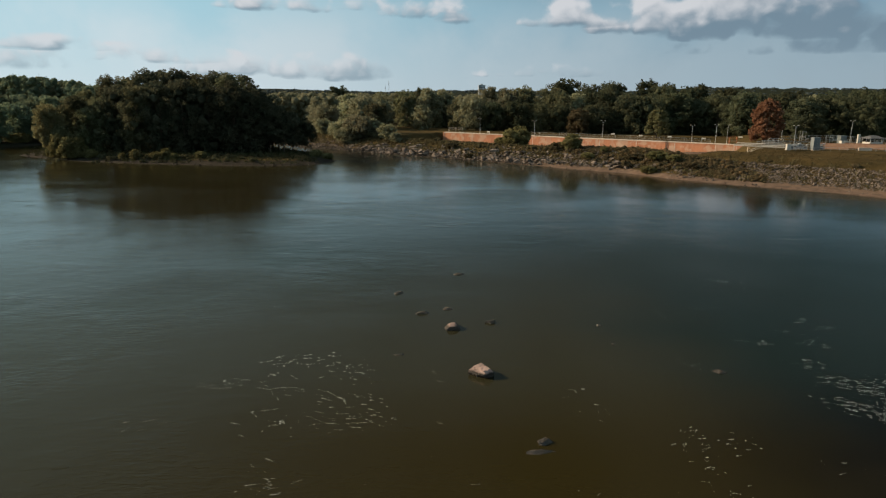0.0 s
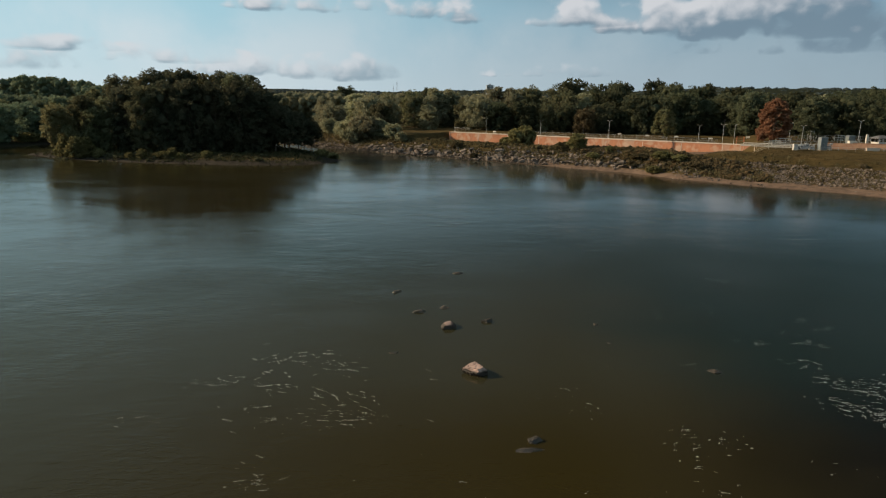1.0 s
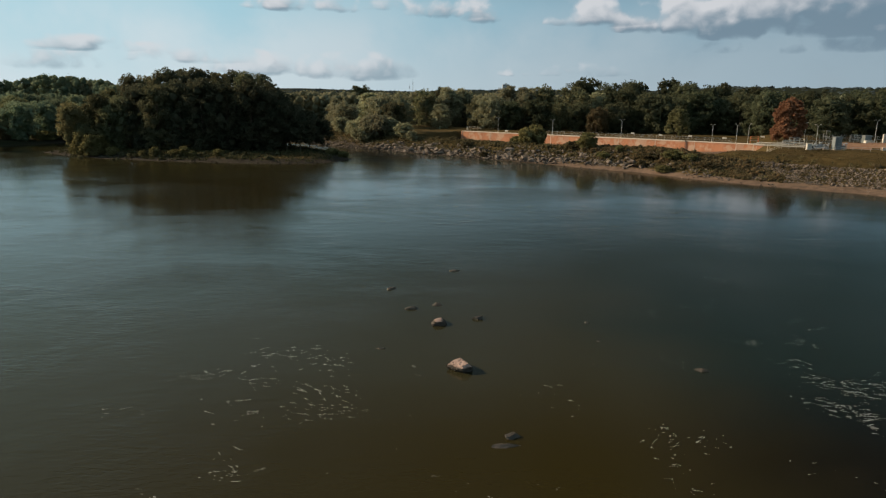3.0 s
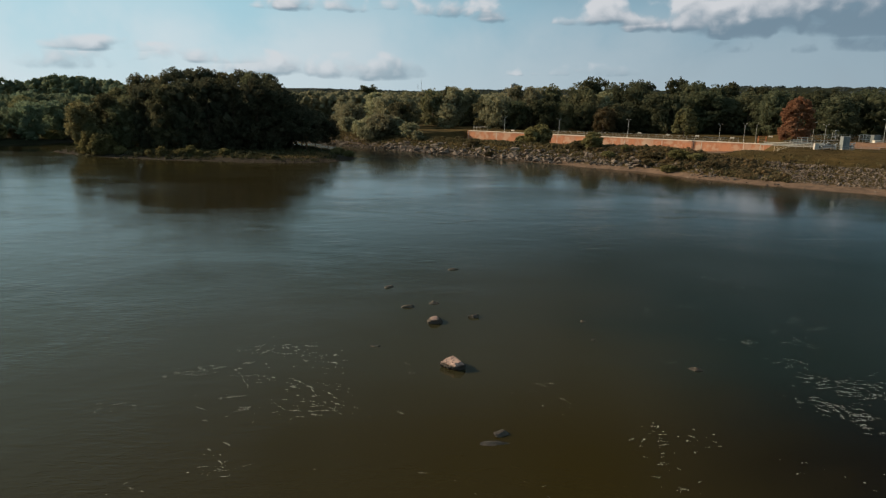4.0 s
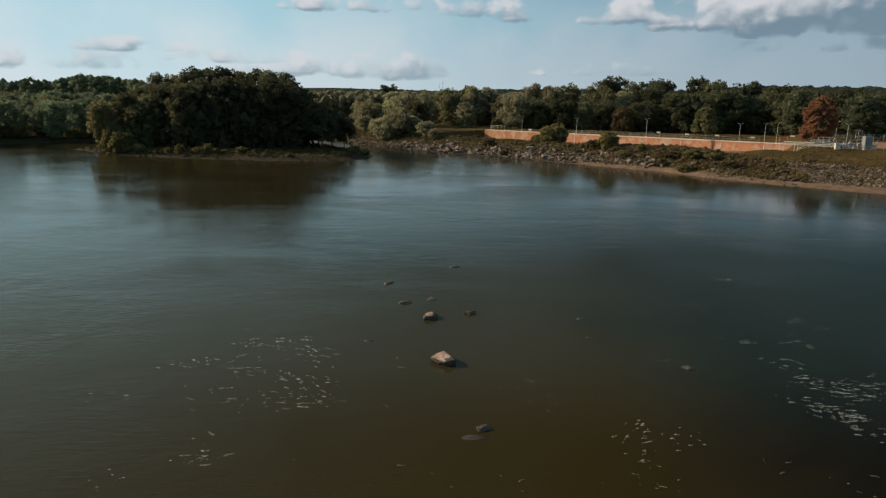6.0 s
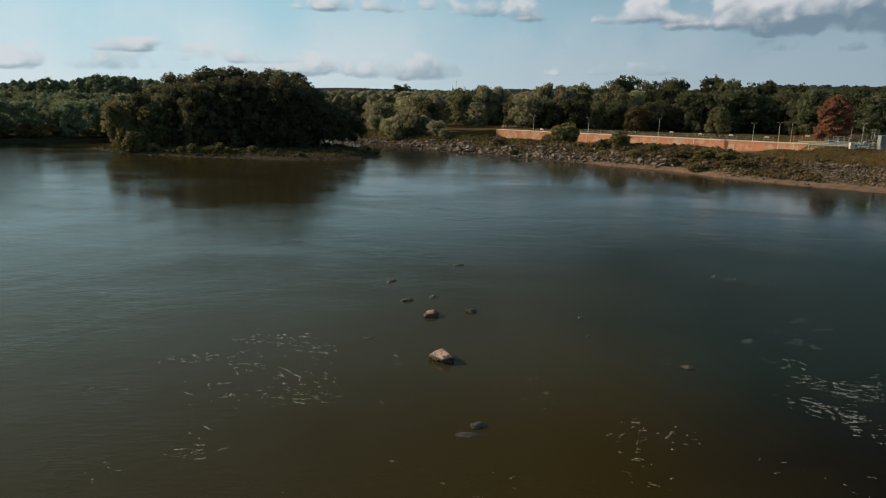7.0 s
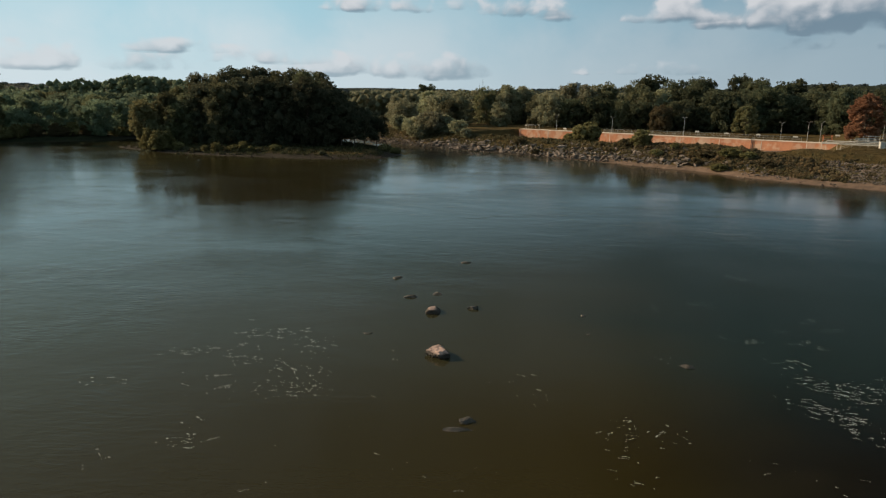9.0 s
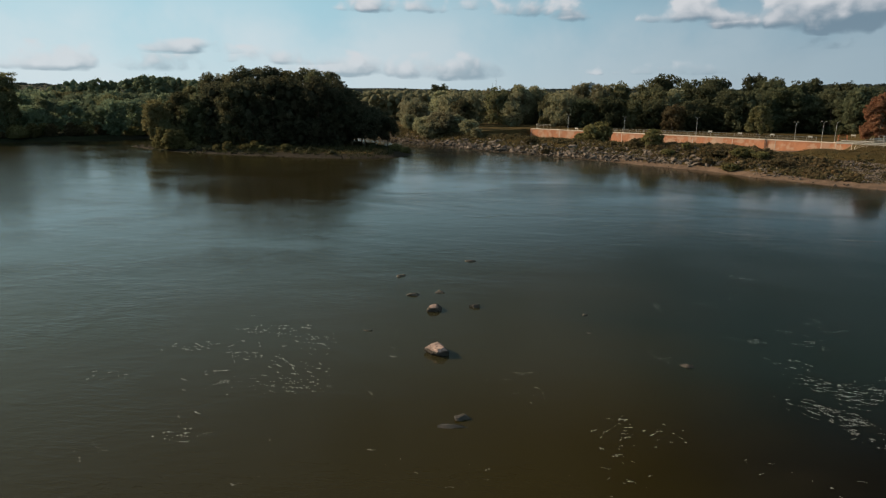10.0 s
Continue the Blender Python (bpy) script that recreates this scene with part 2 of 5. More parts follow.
    h = n.math("ADD", h, n.math("MULTIPLY", n.math("MULTIPLY", riffle, 0.42), rip))
    bump(n, h, 0.48, 0.5)
    return m


def ground_material():
    """Sand by the water, dry grass above, by height and noise."""
    m, n = material("bank_ground", 0.95)
    pos = n.pos
    z = n.add("ShaderNodeSeparateXYZ", pos).outputs[2]
    big = n.noise(pos, 0.08, 4.0, 0.6, 0.3)
    mid = n.noise(pos, 0.6, 5.0, 0.65)
    fine = n.noise(pos, 4.0, 4.0, 0.7)
    grass = n.mix(n.ramp(big, 0.35, 0.65), (0.090, 0.061, 0.023, 1), (0.048, 0.036, 0.014, 1))
    grass = n.mix(n.ramp(mid, 0.5, 0.72), grass, (0.100, 0.069, 0.028, 1))
    sand = n.mix(n.ramp(mid, 0.35, 0.65), (0.185, 0.125, 0.090, 1), (0.125, 0.087, 0.064, 1))
    mud = n.mix(n.ramp(mid, 0.4, 0.6), (0.040, 0.033, 0.025, 1), (0.026, 0.022, 0.017, 1))
    lvl = n.math("ADD", z, n.math("MULTIPLY", n.math("SUBTRACT", mid, 0.5), 0.9))
    shore = n.mix(n.ramp(n.add("ShaderNodeSeparateXYZ", pos).outputs[0], 6, 42), mud, sand)
    col = n.mix(n.ramp(lvl, 0.75, 1.1), shore, grass)
    # ground among the woods: forest green with tree shade put into the colour
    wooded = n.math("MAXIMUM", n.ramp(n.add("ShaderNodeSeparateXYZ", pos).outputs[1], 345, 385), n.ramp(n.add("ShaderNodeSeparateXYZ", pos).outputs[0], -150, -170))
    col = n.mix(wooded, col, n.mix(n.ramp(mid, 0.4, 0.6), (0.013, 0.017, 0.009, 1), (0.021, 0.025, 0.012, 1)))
    col = n.mix(n.ramp(z, 0.02, 0.16, 0.55, 0.0), col, (0.05, 0.04, 0.03, 1))
    n.put(n.bsdf.inputs["Base Color"], col)
    n.put(n.bsdf.inputs["Specular IOR Level"], 0.08)
    bump(n, n.math("ADD", fine, mid), 0.6, 0.25)
    return m


WATER = water_material()
GROUND = ground_material()
# shade over the right bank wood put into this leaf colour
LEAF_SHADE_DARK = foliage("leaves_shade_darkened", (0.057, 0.072, 0.039), (0.112, 0.113, 0.059))
# the island front's dark, cool shade is carried by this leaf colour
LEAF_ISLAND_SHADE = foliage("leaves_island_shade", (0.047, 0.063, 0.038), (0.130, 0.122, 0.073), vary=0.7)
LEAF_MID = foliage("leaves_green", (0.092, 0.106, 0.055), (0.194, 0.174, 0.089))
LEAF_LIGHT = foliage("leaves_olive", (0.084, 0.095, 0.044), (0.219, 0.205, 0.098))
# olive leaves lightened and greyed: haze over the middle woods painted in
LEAF_HAZED = foliage("leaves_hazed_olive", (0.186, 0.207, 0.122), (0.352, 0.315, 0.180))
# bright blue-green stands for the sunlit haze before the west bank
LEAF_WEST_HAZE = foliage("leaves_west_haze", (0.127, 0.188, 0.126), (0.237, 0.265, 0.139))
LEAF_YELLOW = foliage("leaves_yellowing", (0.131, 0.117, 0.049), (0.298, 0.250, 0.112), vary=0.3)
LEAF_RUST = foliage("leaves_rust", (0.199, 0.081, 0.040), (0.361, 0.148, 0.071), vary=0.1)
# blue distance haze put into the ridge woods' colour
LEAF_RIDGE_HAZE = foliage("leaves_ridge_haze", (0.040, 0.058, 0.060), (0.070, 0.092, 0.090))
# darker copy of LEAF_MID, shade of the right wood painted in
LEAF_WOOD_SHADE = foliage("leaves_wood_shade", (0.070, 0.088, 0.049), (0.141, 0.141, 0.075))
LEAF_SEDGE = foliage("leaves_russet_brush", (0.120, 0.076, 0.035), (0.180, 0.114, 0.055), vary=0.4)
LEAF_LIME = foliage("leaves_yellow_green", (0.137, 0.137, 0.056), (0.280, 0.259, 0.116), vary=0.1)
LEAF_DULL = foliage("leaves_dull_brown", (0.099, 0.076, 0.037), (0.160, 0.120, 0.061), vary=0.4)
LEAF_BUSH = foliage("leaves_scrub", (0.107, 0.100, 0.035), (0.267, 0.228, 0.086), vary=0.4)
BARK = surface("bark", ((0.09, 0.07, 0.05), (0.13, 0.10, 0.075), (0.05, 0.04, 0.03)), 0.8, 9.0, 0.95, depth=0.03)
STONE = surface("limestone_riprap", ((0.18, 0.14, 0.112), (0.080, 0.062, 0.050), (0.40, 0.33, 0.275)), 0.5, 5.0, 0.9, depth=0.06, spread=0.5)
STONE_PINK = surface("pink_granite", ((0.40, 0.27, 0.225), (0.30, 0.205, 0.172), (0.50, 0.41, 0.365)), 1.3, 9.0, 0.8, depth=0.04)


def wet_foot(m):
    """Wets a stone up to a hand above the water."""
    n = Nodes(m.node_tree, True)
    bsdf = [k for k in n.tree.nodes if k.type == "BSDF_PRINCIPLED"][0]
    dry = bsdf.inputs["Base Color"].links[0].from_socket
    pos = n.add("ShaderNodeNewGeometry").outputs["Position"]
    z = n.add("ShaderNodeSeparateXYZ", pos).outputs[2]
    line = n.math("ADD", z, n.math("MULTIPLY", n.noise(pos, 2.5, 3.0), 0.3))
    n.put(bsdf.inputs["Base Color"], n.mix(n.ramp(line, 0.46, 0.6), (0.045, 0.035, 0.027, 1), dry))


wet_foot(STONE_PINK)
MUD = surface("river_mud", ((0.055, 0.044, 0.033), (0.036, 0.029, 0.023), (0.085, 0.068, 0.05)), 1.2, 9.0, 0.95, depth=0.03)
STONE_DARK = surface("wet_dark_stone", ((0.07, 0.055, 0.04), (0.045, 0.037, 0.03), (0.12, 0.09, 0.065)), 1.5, 9.0, 0.45, depth=0.04)


# ---- mesh helpers ----
def mesh_of(name, verts, faces, mat, smooth=False):
    me = bpy.data.meshes.new(name)
    me.from_pydata([tuple(v) for v in verts], [], [tuple(f) for f in faces])
    me.update()
    me.materials.append(mat)
    if smooth:
        me.polygons.foreach_set("use_smooth", [True] * len(me.polygons))
    return me


def part(name, data, mat, parent, label=""):
    """Links a bmesh or mesh as one mesh object under a thing or a part."""
    if isinstance(data, bmesh.types.BMesh):
        me = bpy.data.meshes.new(name)
        data.to_mesh(me)
        data.free()
        me.materials.append(mat)
    else:
        me = data
    ob = new(name, me)
    ob.parent = parent
    return tagged(ob, label)


def box(bm, x0, y0, z0, x1, y1, z1, bevel=0.0):
    """A box, its upright and top edges eased by bevel."""
    vs = bmesh.ops.create_cube(bm, size=1.0)["verts"]
    bmesh.ops.scale(bm, vec=(x1 - x0, y1 - y0, z1 - z0), verts=vs)
    bmesh.ops.translate(bm, vec=((x0 + x1) / 2, (y0 + y1) / 2, (z0 + z1) / 2), verts=vs)
    if bevel:
        es = list({e for v in vs for e in v.link_edges})
        bmesh.ops.bevel(bm, geom=es, offset=bevel, segments=1, affect="EDGES")


def tube(bm, points, radii, sides=8, cap=True):
    """A tapered tube along points."""
    rings = []
    n = len(points)
    for i, p in enumerate(points):
        p = Vector(p)
        d = Vector(points[min(i + 1, n - 1)]) - Vector(points[max(i - 1, 0)])
        q = d.to_track_quat("Z", "Y")
        rings.append([bm.verts.new(p + q @ Vector((math.cos(a) * radii[i], math.sin(a) * radii[i], 0)))
                      for a in (2 * math.pi * k / sides for k in range(sides))])
    for a, b in zip(rings, rings[1:]):
        for k in range(sides):
            bm.faces.new((a[k], a[(k + 1) % sides], b[(k + 1) % sides], b[k]))
    if cap:
        bm.faces.new(rings[-1])
        bm.faces.new(rings[0][::-1])


# ---- land and water ----
RIGHT_BANK = [(300, -60), (160, 72), (120, 111), (94.4, 137.4), (89.8, 142.8), (80.6, 149.1), (70.6, 156.1), (60.5, 166), (50.1, 180),
              (41, 186), (35.6, 190), (28.7, 197.2), (20.7, 203.1), (12.2, 209.3), (3.2, 214.4), (-4.3, 221), (-16.3, 228.5), (-27.3, 238.4),
              (-39, 247), (-48.7, 254), (-62, 268), (-90, 300), (-140, 345), (-260, 420), (-700, 620), (-4700, 1800), (-4700, 4700), (4700, 4700), (4700, -60)]
ISLAND = [(-136, 210), (-126, 203.5), (-117, 198.4), (-105.6, 193), (-96.9, 191.6), (-86.9, 188.8), (-79, 188.6), (-70, 187.3), (-62, 186.6),
          (-54, 187), (-46, 188.5), (-39, 192), (-34.5, 200), (-34.2, 206), (-37.6, 215), (-44, 226), (-50, 238), (-60, 246), (-85, 256), (-115, 250), (-134, 232), (-139, 219)]
LEFT_BANK = [(-4700, -500), (-900, 0), (-330, 110), (-225, 180), (-190, 212), (-172, 228), (-160, 242), (-153, 260), (-160, 300), (-230, 350), (-700, 540), (-4700, 1650)]
SOUTH_BANK = [(-4700, -700), (-700, -330), (-100, -220), (300, -230), (4700, -260), (4700, -4700), (-4700, -4700)]


WALL_A, WALL_B, WALL_TOP = Vector((0.7, 308.6, 0)), Vector((103.5, 248.6, 0)), 4.0
along = (WALL_B - WALL_A).normalized()


def inside_distance(px, py, poly):
    """Distance to the outline, positive inside."""
    d2 = np.full(px.shape, 1e18)
    inside = np.zeros(px.shape, bool)
    for (ax, ay), (bx, by) in zip(poly, poly[1:] + poly[:1]):
        ex, ey = bx - ax, by - ay
        t = np.clip(((px - ax) * ex + (py - ay) * ey) / (ex * ex + ey * ey), 0, 1)
        d2 = np.minimum(d2, (px - ax - t * ex) ** 2 + (py - ay - t * ey) ** 2)
        if ay != by:
            cross = ((ay > py) != (by > py)) & (px < (bx - ax) * (py - ay) / (by - ay) + ax)
            inside ^= cross
    return np.where(inside, 1, -1) * np.sqrt(d2)


def step(x, lo, hi):
    t = np.clip((x - lo) / (hi - lo), 0, 1)
    return t * t * (3 - 2 * t)


def lumps(px, py, size, seed=0.0):
    """Smooth uneven ground of about that size, -1 to 1."""
    a = np.sin(px / size * 1.9 + seed) * np.cos(py / size * 2.3 + 1.7 * seed)
    b = np.sin(px / size * 4.3 + py / size * 1.7 + 2.1 * seed) * 0.5
    c = np.cos(px / size * 3.1 - py / size * 5.2 + seed) * 0.4
    return (a + b + c) / 1.9


def height(px, py):
    px, py = np.asarray(px, float), np.asarray(py, float)
    dr, di = inside_distance(px, py, RIGHT_BANK), inside_distance(px, py, ISLAND)
    dl, ds = inside_distance(px, py, LEFT_BANK), inside_distance(px, py, SOUTH_BANK)
    wob = lumps(px, py, 5.0) * 0.7 + lumps(px, py, 1.9, 3.0) * 0.35
    dr, di, dl = dr + wob * np.exp(-np.abs(dr) / 8), di + 1.2 * wob * np.exp(-np.abs(di) / 8), dl + wob
    rocky = np.interp(dr, [0, 2, 8, 12, 15, 20, 26, 32], [0, 0.7, 2.7, 4.1, 4.5, 4.1, 3.3, 2.5]) + 0.95 * step(px, 22, 60) * step(dr, 5, 12)
    smooth = np.interp(dr, [0, 3, 6, 14, 27, 47, 100], [0, 0.45, 0.8, 2.2, 5.4, 6.2, 5.8])
    # behind the levee: a sunken basin before the wall, the lawn behind it, the works' platform to the east
    s, w = (px - WALL_A.x) * along.x + (py - WALL_A.y) * along.y, (py - WALL_A.y) * along.x - (px - WALL_A.x) * along.y
    lawn = 3.75 + lumps(px, py, 30.0, 0.4) * 0.15 + 2.0 * step(px - 0.41 * py, 6, 18) * (1 - step(dr, 150, 220))
    basin = lawn + (0.15 - lawn) * step(s, -3.0, -0.6) * (1 - step(w, 1.4, 2.4))
    rocky = rocky + (basin - rocky) * step(dr, 21, 36)
    smooth = smooth + (lawn - smooth) * step(dr, 74, 100)
    # basin round the wall's east end to the platform, fitted to the camera's view
    smooth = smooth + (1.0 + (lawn - 1.0) * step(w, 1.4, 2.4) - smooth) * step(dr, 33, 47) * (1 - step(px - 0.41 * py, 7, 15))
    # the levee profile changes along a camera sight line
    east = step(px - 0.41 * py, -17, 5)
    right = rocky * (1 - east) + smooth * east + lumps(px, py, 7.0, 1.0) * 0.18 * step(dr, 4, 10) * (1 - step(dr, 12, 20))
    isl = np.interp(di, [0, 3, 6, 14], [0, 0.45, 0.9, 1.6]) + lumps(px, py, 4.0, 2.0) * 0.12 * step(di, 1, 4)
    left = np.interp(dl, [0, 4, 20, 120], [0, 1.0, 2.5, 4.0])
    land = np.where(dr > 0, right, np.where(di > 0, isl, np.where(dl > 0, left, np.interp(ds, [0, 10], [0, 3]))))
    best = np.maximum(np.maximum(dr, di), np.maximum(dl, ds))
    z = np.where(best > 0, land, np.maximum(best * 0.22, -2.6 + 2.15 * np.exp(-(((px - 6) / 26) ** 2 + ((py - 52) / 30) ** 2) ** 2)))
    r = np.hypot(px, py)
    up = step(r, 900, 2600) * (34 + 25 * step(px / np.maximum(py, 1), 0.26, 0.42) + 12 * lumps(px, py, 900.0, 0.6) + 6 * lumps(px, py, 350.0, 1.1)) * (py > 0)
    hill = 9 * np.exp(-((px + 300) / 75) ** 2 - ((py - 464) / 90) ** 2) + 4 * np.exp(-((px + 380) / 160) ** 2 - ((py - 500) / 100) ** 2)
    return z + np.where(best > 15, up + hill, 0)


def ground_z(x, y):
    return float(height(np.array([x]), np.array([y]))[0])


def axis(lo, hi, fine, reach):
    mid = list(np.arange(lo, hi + 0.01, fine))
    out, s, v = [], fine, hi
    while v < reach:
        s *= 1.22
        v += s
        out.append(min(v, reach))
    low, s, v = [], fine, lo
    while v > -reach:
        s *= 1.22
        v -= s
        low.append(max(v, -reach))
    return np.array(low[::-1] + mid + out)


def sheet(name, xs, ys, zs, mat):
    nx, ny = len(xs), len(ys)
    verts = [(xs[i], ys[j], zs[j, i]) for j in range(ny) for i in range(nx)]
    faces = [(j * nx + i, j * nx + i + 1, (j + 1) * nx + i + 1, (j + 1) * nx + i) for j in range(ny - 1) for i in range(nx - 1)]
    return mesh_of(name, verts, faces, mat, True)


xs, ys = axis(-215, 150, 1.5, 4650), axis(125, 345, 1.5, 4650)
gx, gy = np.meshgrid(xs, ys)
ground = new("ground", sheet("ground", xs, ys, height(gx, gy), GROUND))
tagged(ground, "river banks and wooded lowland with sand, mud and dry grass", "ground", kind="structure")

wx = np.array([-4600, -1500, -600, -200, 0, 200, 600, 1500, 4600.0])
water = new("water", sheet("water", wx, wx, np.zeros((9, 9)), WATER))
tagged(water, "murky brown-green river water with small ripples", "water", kind="structure")


# ---- trees ----
def ball():
    """Corners and triangles of a coarse ball of radius one."""
    bm = bmesh.new()
    bmesh.ops.create_icosphere(bm, subdivisions=1, radius=1.0)
    v = np.array([k.co[:] for k in bm.verts])
    f = np.array([[k.index for k in p.verts] for p in bm.faces])
    bm.free()
    return v / np.linalg.norm(v, axis=1)[:, None], f


BALL_V, BALL_F = ball()


def leaf_mesh(name, centres, radii, per, size, rng, mat, flat=0.85, tall=1.0, cores=None):
    """Foliage: dense dark boughs (cores: their places and sizes), clad in tufts of small leaf sprays that stand out from them."""
    c, r = np.asarray(centres, float), np.asarray(radii, float)
    hc, hr = (c, r * 0.8) if cores is None else (np.asarray(cores[0], float), np.asarray(cores[1], float))
    m, k, n = len(hc), len(BALL_V), len(c)
    grow = hr[:, None, None] * (1 + rng.normal(size=(m, k, 1)) * 0.18)
    hull = hc[:, None] + BALL_V[None] * grow * np.array([1, 1, flat])
    hull_f = BALL_F[None] + (np.arange(m) * k)[:, None, None]
    d = rng.normal(size=(n * per, 3))
    d /= np.linalg.norm(d, axis=1)[:, None]
    rr = np.repeat(r, per)
    p = np.repeat(c, per, 0) + d * (rr * (0.62 + 0.5 * rng.random(n * per)))[:, None] * np.array([1, 1, flat])
    nrm = d + rng.normal(size=d.shape) * 0.42
    nrm /= np.linalg.norm(nrm, axis=1)[:, None]
    t = np.cross(nrm, rng.normal(size=d.shape))
    t /= np.linalg.norm(t, axis=1)[:, None]
    b = np.cross(nrm, t)
    s = (size * (0.6 + 0.8 * rng.random(n * per)))[:, None]
    blades = np.stack([p - t * s - b * s * 0.5, p + t * s - b * s * 0.4 + nrm * s * 0.3, p + b * s * 0.9], 1)
    v = np.concatenate([hull.reshape(-1, 3), blades.reshape(-1, 3)])
    v[:, 2] /= tall
    f = np.concatenate([hull_f.reshape(-1, 3), m * k + np.arange(3 * n * per).reshape(-1, 3)])
    me = bpy.data.meshes.new(name)
    me.vertices.add(len(v))
    me.vertices.foreach_set("co", v.ravel())
    me.loops.add(f.size)
    me.loops.foreach_set("vertex_index", f.ravel().astype(np.int32))
    me.polygons.add(len(f))
    me.polygons.foreach_set("loop_start", np.arange(0, f.size, 3, dtype=np.int32))
    me.polygons.foreach_set("use_smooth", np.ones(len(f), bool))
    me.update(calc_edges=True)
    me.materials.append(mat)
    return me


def tree_thing(name, seed, mat, label, shape="broad", size=0.0235, low=0.04, category="tree", tall=1.5, per=28, boughs=1.0, lump=1.0):
    """A tree one metre high and one wide: trunk with limbs, and a crown of billowing boughs. Stretched to size where it stands; tall is the height over the width that it is meant for."""
    rng = np.random.default_rng(seed)
    base = new(name)
    count = round((9 + 7 * tall) * boughs)
    big, wide, cs, rs = [], [], [], []
    for k in range(count):
        h = low + (1 - low) * (k + 0.5) / count
        if shape == "broad":
            w = 0.50 * max(0.05, 1 - abs((h - 0.54) / 0.57) ** 2.6) ** 0.5
        elif shape == "egg":
            w = 0.50 * math.sqrt(max(0.04, 1 - ((h - 0.36) / 0.66) ** 2))
        else:
            w = 0.50 * math.sqrt(max(0.05, 1 - ((h - 0.43) / 0.62) ** 2))
        a = k * 2.39996 + rng.normal() * 0.45
        rr = rng.uniform(0.19, 0.31) * lump
        q = max(0.0, w - rr * 0.85) * (0.7 + 0.3 * rng.random() ** 0.5)
        z = min(h * tall, tall - rr * 0.75) + rng.normal() * 0.02
        big.append((math.cos(a) * q, math.sin(a) * q, max(rr * 0.5, z)))
        wide.append(rr)
        out = np.array([math.cos(a) * q * 1.6, math.sin(a) * q * 1.6, 0.25])
        for _ in range(16):
            d = rng.normal(size=3) + out * 0.7
            d /= np.linalg.norm(d)
            cs.append(tuple(np.array(big[-1]) + d * rr * rng.uniform(0.6, 1.05) * np.array([1, 1, 0.85])))
            rs.append(rr * rng.uniform(0.2, 0.36))
    cs = np.array(cs)
    cs[:, 2] = np.maximum(cs[:, 2], 0.03)
    lift = tall / np.max(cs[:, 2] + np.array(rs) * 0.9)
    cs[:, 2] *= lift
    hearts = (np.array(big) * (1, 1, lift), np.array(wide) * 0.5)
    bm = bmesh.new()
    lean = rng.normal(size=2) * 0.02
    tube(bm, [(0, 0, -0.04), (lean[0], lean[1], 0.2), (lean[0] * 2, lean[1] * 2, 0.45), (lean[0] * 2.5, lean[1], 0.8)], [0.024, 0.018, 0.013, 0.004], 7)
    for x, y, z in big[2::2]:
        z /= tall
        s = max(0.1, z * 0.55)
        tube(bm, [(lean[0], lean[1], s), (x * 0.5, y * 0.5, (s + z) * 0.52), (x, y, z)], [0.008, 0.005, 0.002], 5)
    part("trunk", bm, BARK, base)
    part("crown", leaf_mesh("crown", cs, rs, per, size, rng, mat, 0.85, tall, hearts), mat, base)
    return tagged(base, label, category)


class Kind:
    """A kind of tree, built once for each build (squat, even, tall, slender) that is planted."""
    BUILDS = (0.55, 0.9, 1.3, 1.8, 2.4)

    def __init__(self, *args, **more):
        self.args, self.more, self.built = args, more, {}

    def plant(self, m, lean):
        tall = min(self.BUILDS, key=lambda k: abs(math.log(k / lean)))
        if tall in self.built:
            ob = self.built[tall]
            return copy_thing(ob, m @ Matrix.Diagonal((1 / ob.scale.x, 1 / ob.scale.y, 1 / ob.scale.z, 1)))
        name, seed, mat, label = self.args
        ob = self.built[tall] = tree_thing(name, seed * 10 + self.BUILDS.index(tall), mat, label, tall=tall, **self.more)
        ob.matrix_basis = m
        return ob


def planted(kind, x, y, high, wide, turn=None, sink=0.0, group=""):
    """One more of a kind of tree, with its foot on the ground."""
    z = ground_z(x, y) - sink
    a = random.uniform(0, 6.283) if turn is None else turn
    ob = kind.plant(Matrix.Translation((x, y, z)) @ Matrix.Rotation(a, 4, "Z") @ Matrix.Diagonal((wide, wide, high, 1)), high / wide)
    if group:
        ob["group"] = group
    return ob


SHADED = Kind("tree", 1, LEAF_SHADE_DARK, "tall cottonwood with dense deep green crown")
SHADED_B = Kind("tree", 2, LEAF_SHADE_DARK, "tall riverside tree with dark uneven crown", boughs=0.85)
ISLE = Kind("tree", 21, LEAF_ISLAND_SHADE, "tall island cottonwood with dense deep green crown")
ISLE_B = Kind("tree", 22, LEAF_ISLAND_SHADE, "tall island cottonwood with dark uneven crown", boughs=0.85)
ISLE_HIGH = Kind("tree", 19, LEAF_ISLAND_SHADE, "small island tree with its crown clear of the ground", shape="round", low=0.34)
GREEN = Kind("tree", 3, LEAF_MID, "broad green riverside tree in late summer leaf")
GREEN_B = Kind("tree", 4, LEAF_MID, "green tree with loose ragged crown", boughs=0.85, shape="round")
WOOD = Kind("tree", 17, LEAF_WOOD_SHADE, "dark green tree at the wood's edge")
WOOD_B = Kind("tree", 18, LEAF_WOOD_SHADE, "dark green tree with loose billowing crown", shape="round", boughs=0.85)
OLIVE = Kind("tree", 5, LEAF_LIGHT, "olive green willow-like tree, rounded crown", shape="round")
OLIVE_B = Kind("tree", 6, LEAF_LIGHT, "olive green tree with billowing crown")
HAZED_TREE = Kind("tree", 16, LEAF_HAZED, "pale olive riverside tree with soft rounded crown", shape="round")
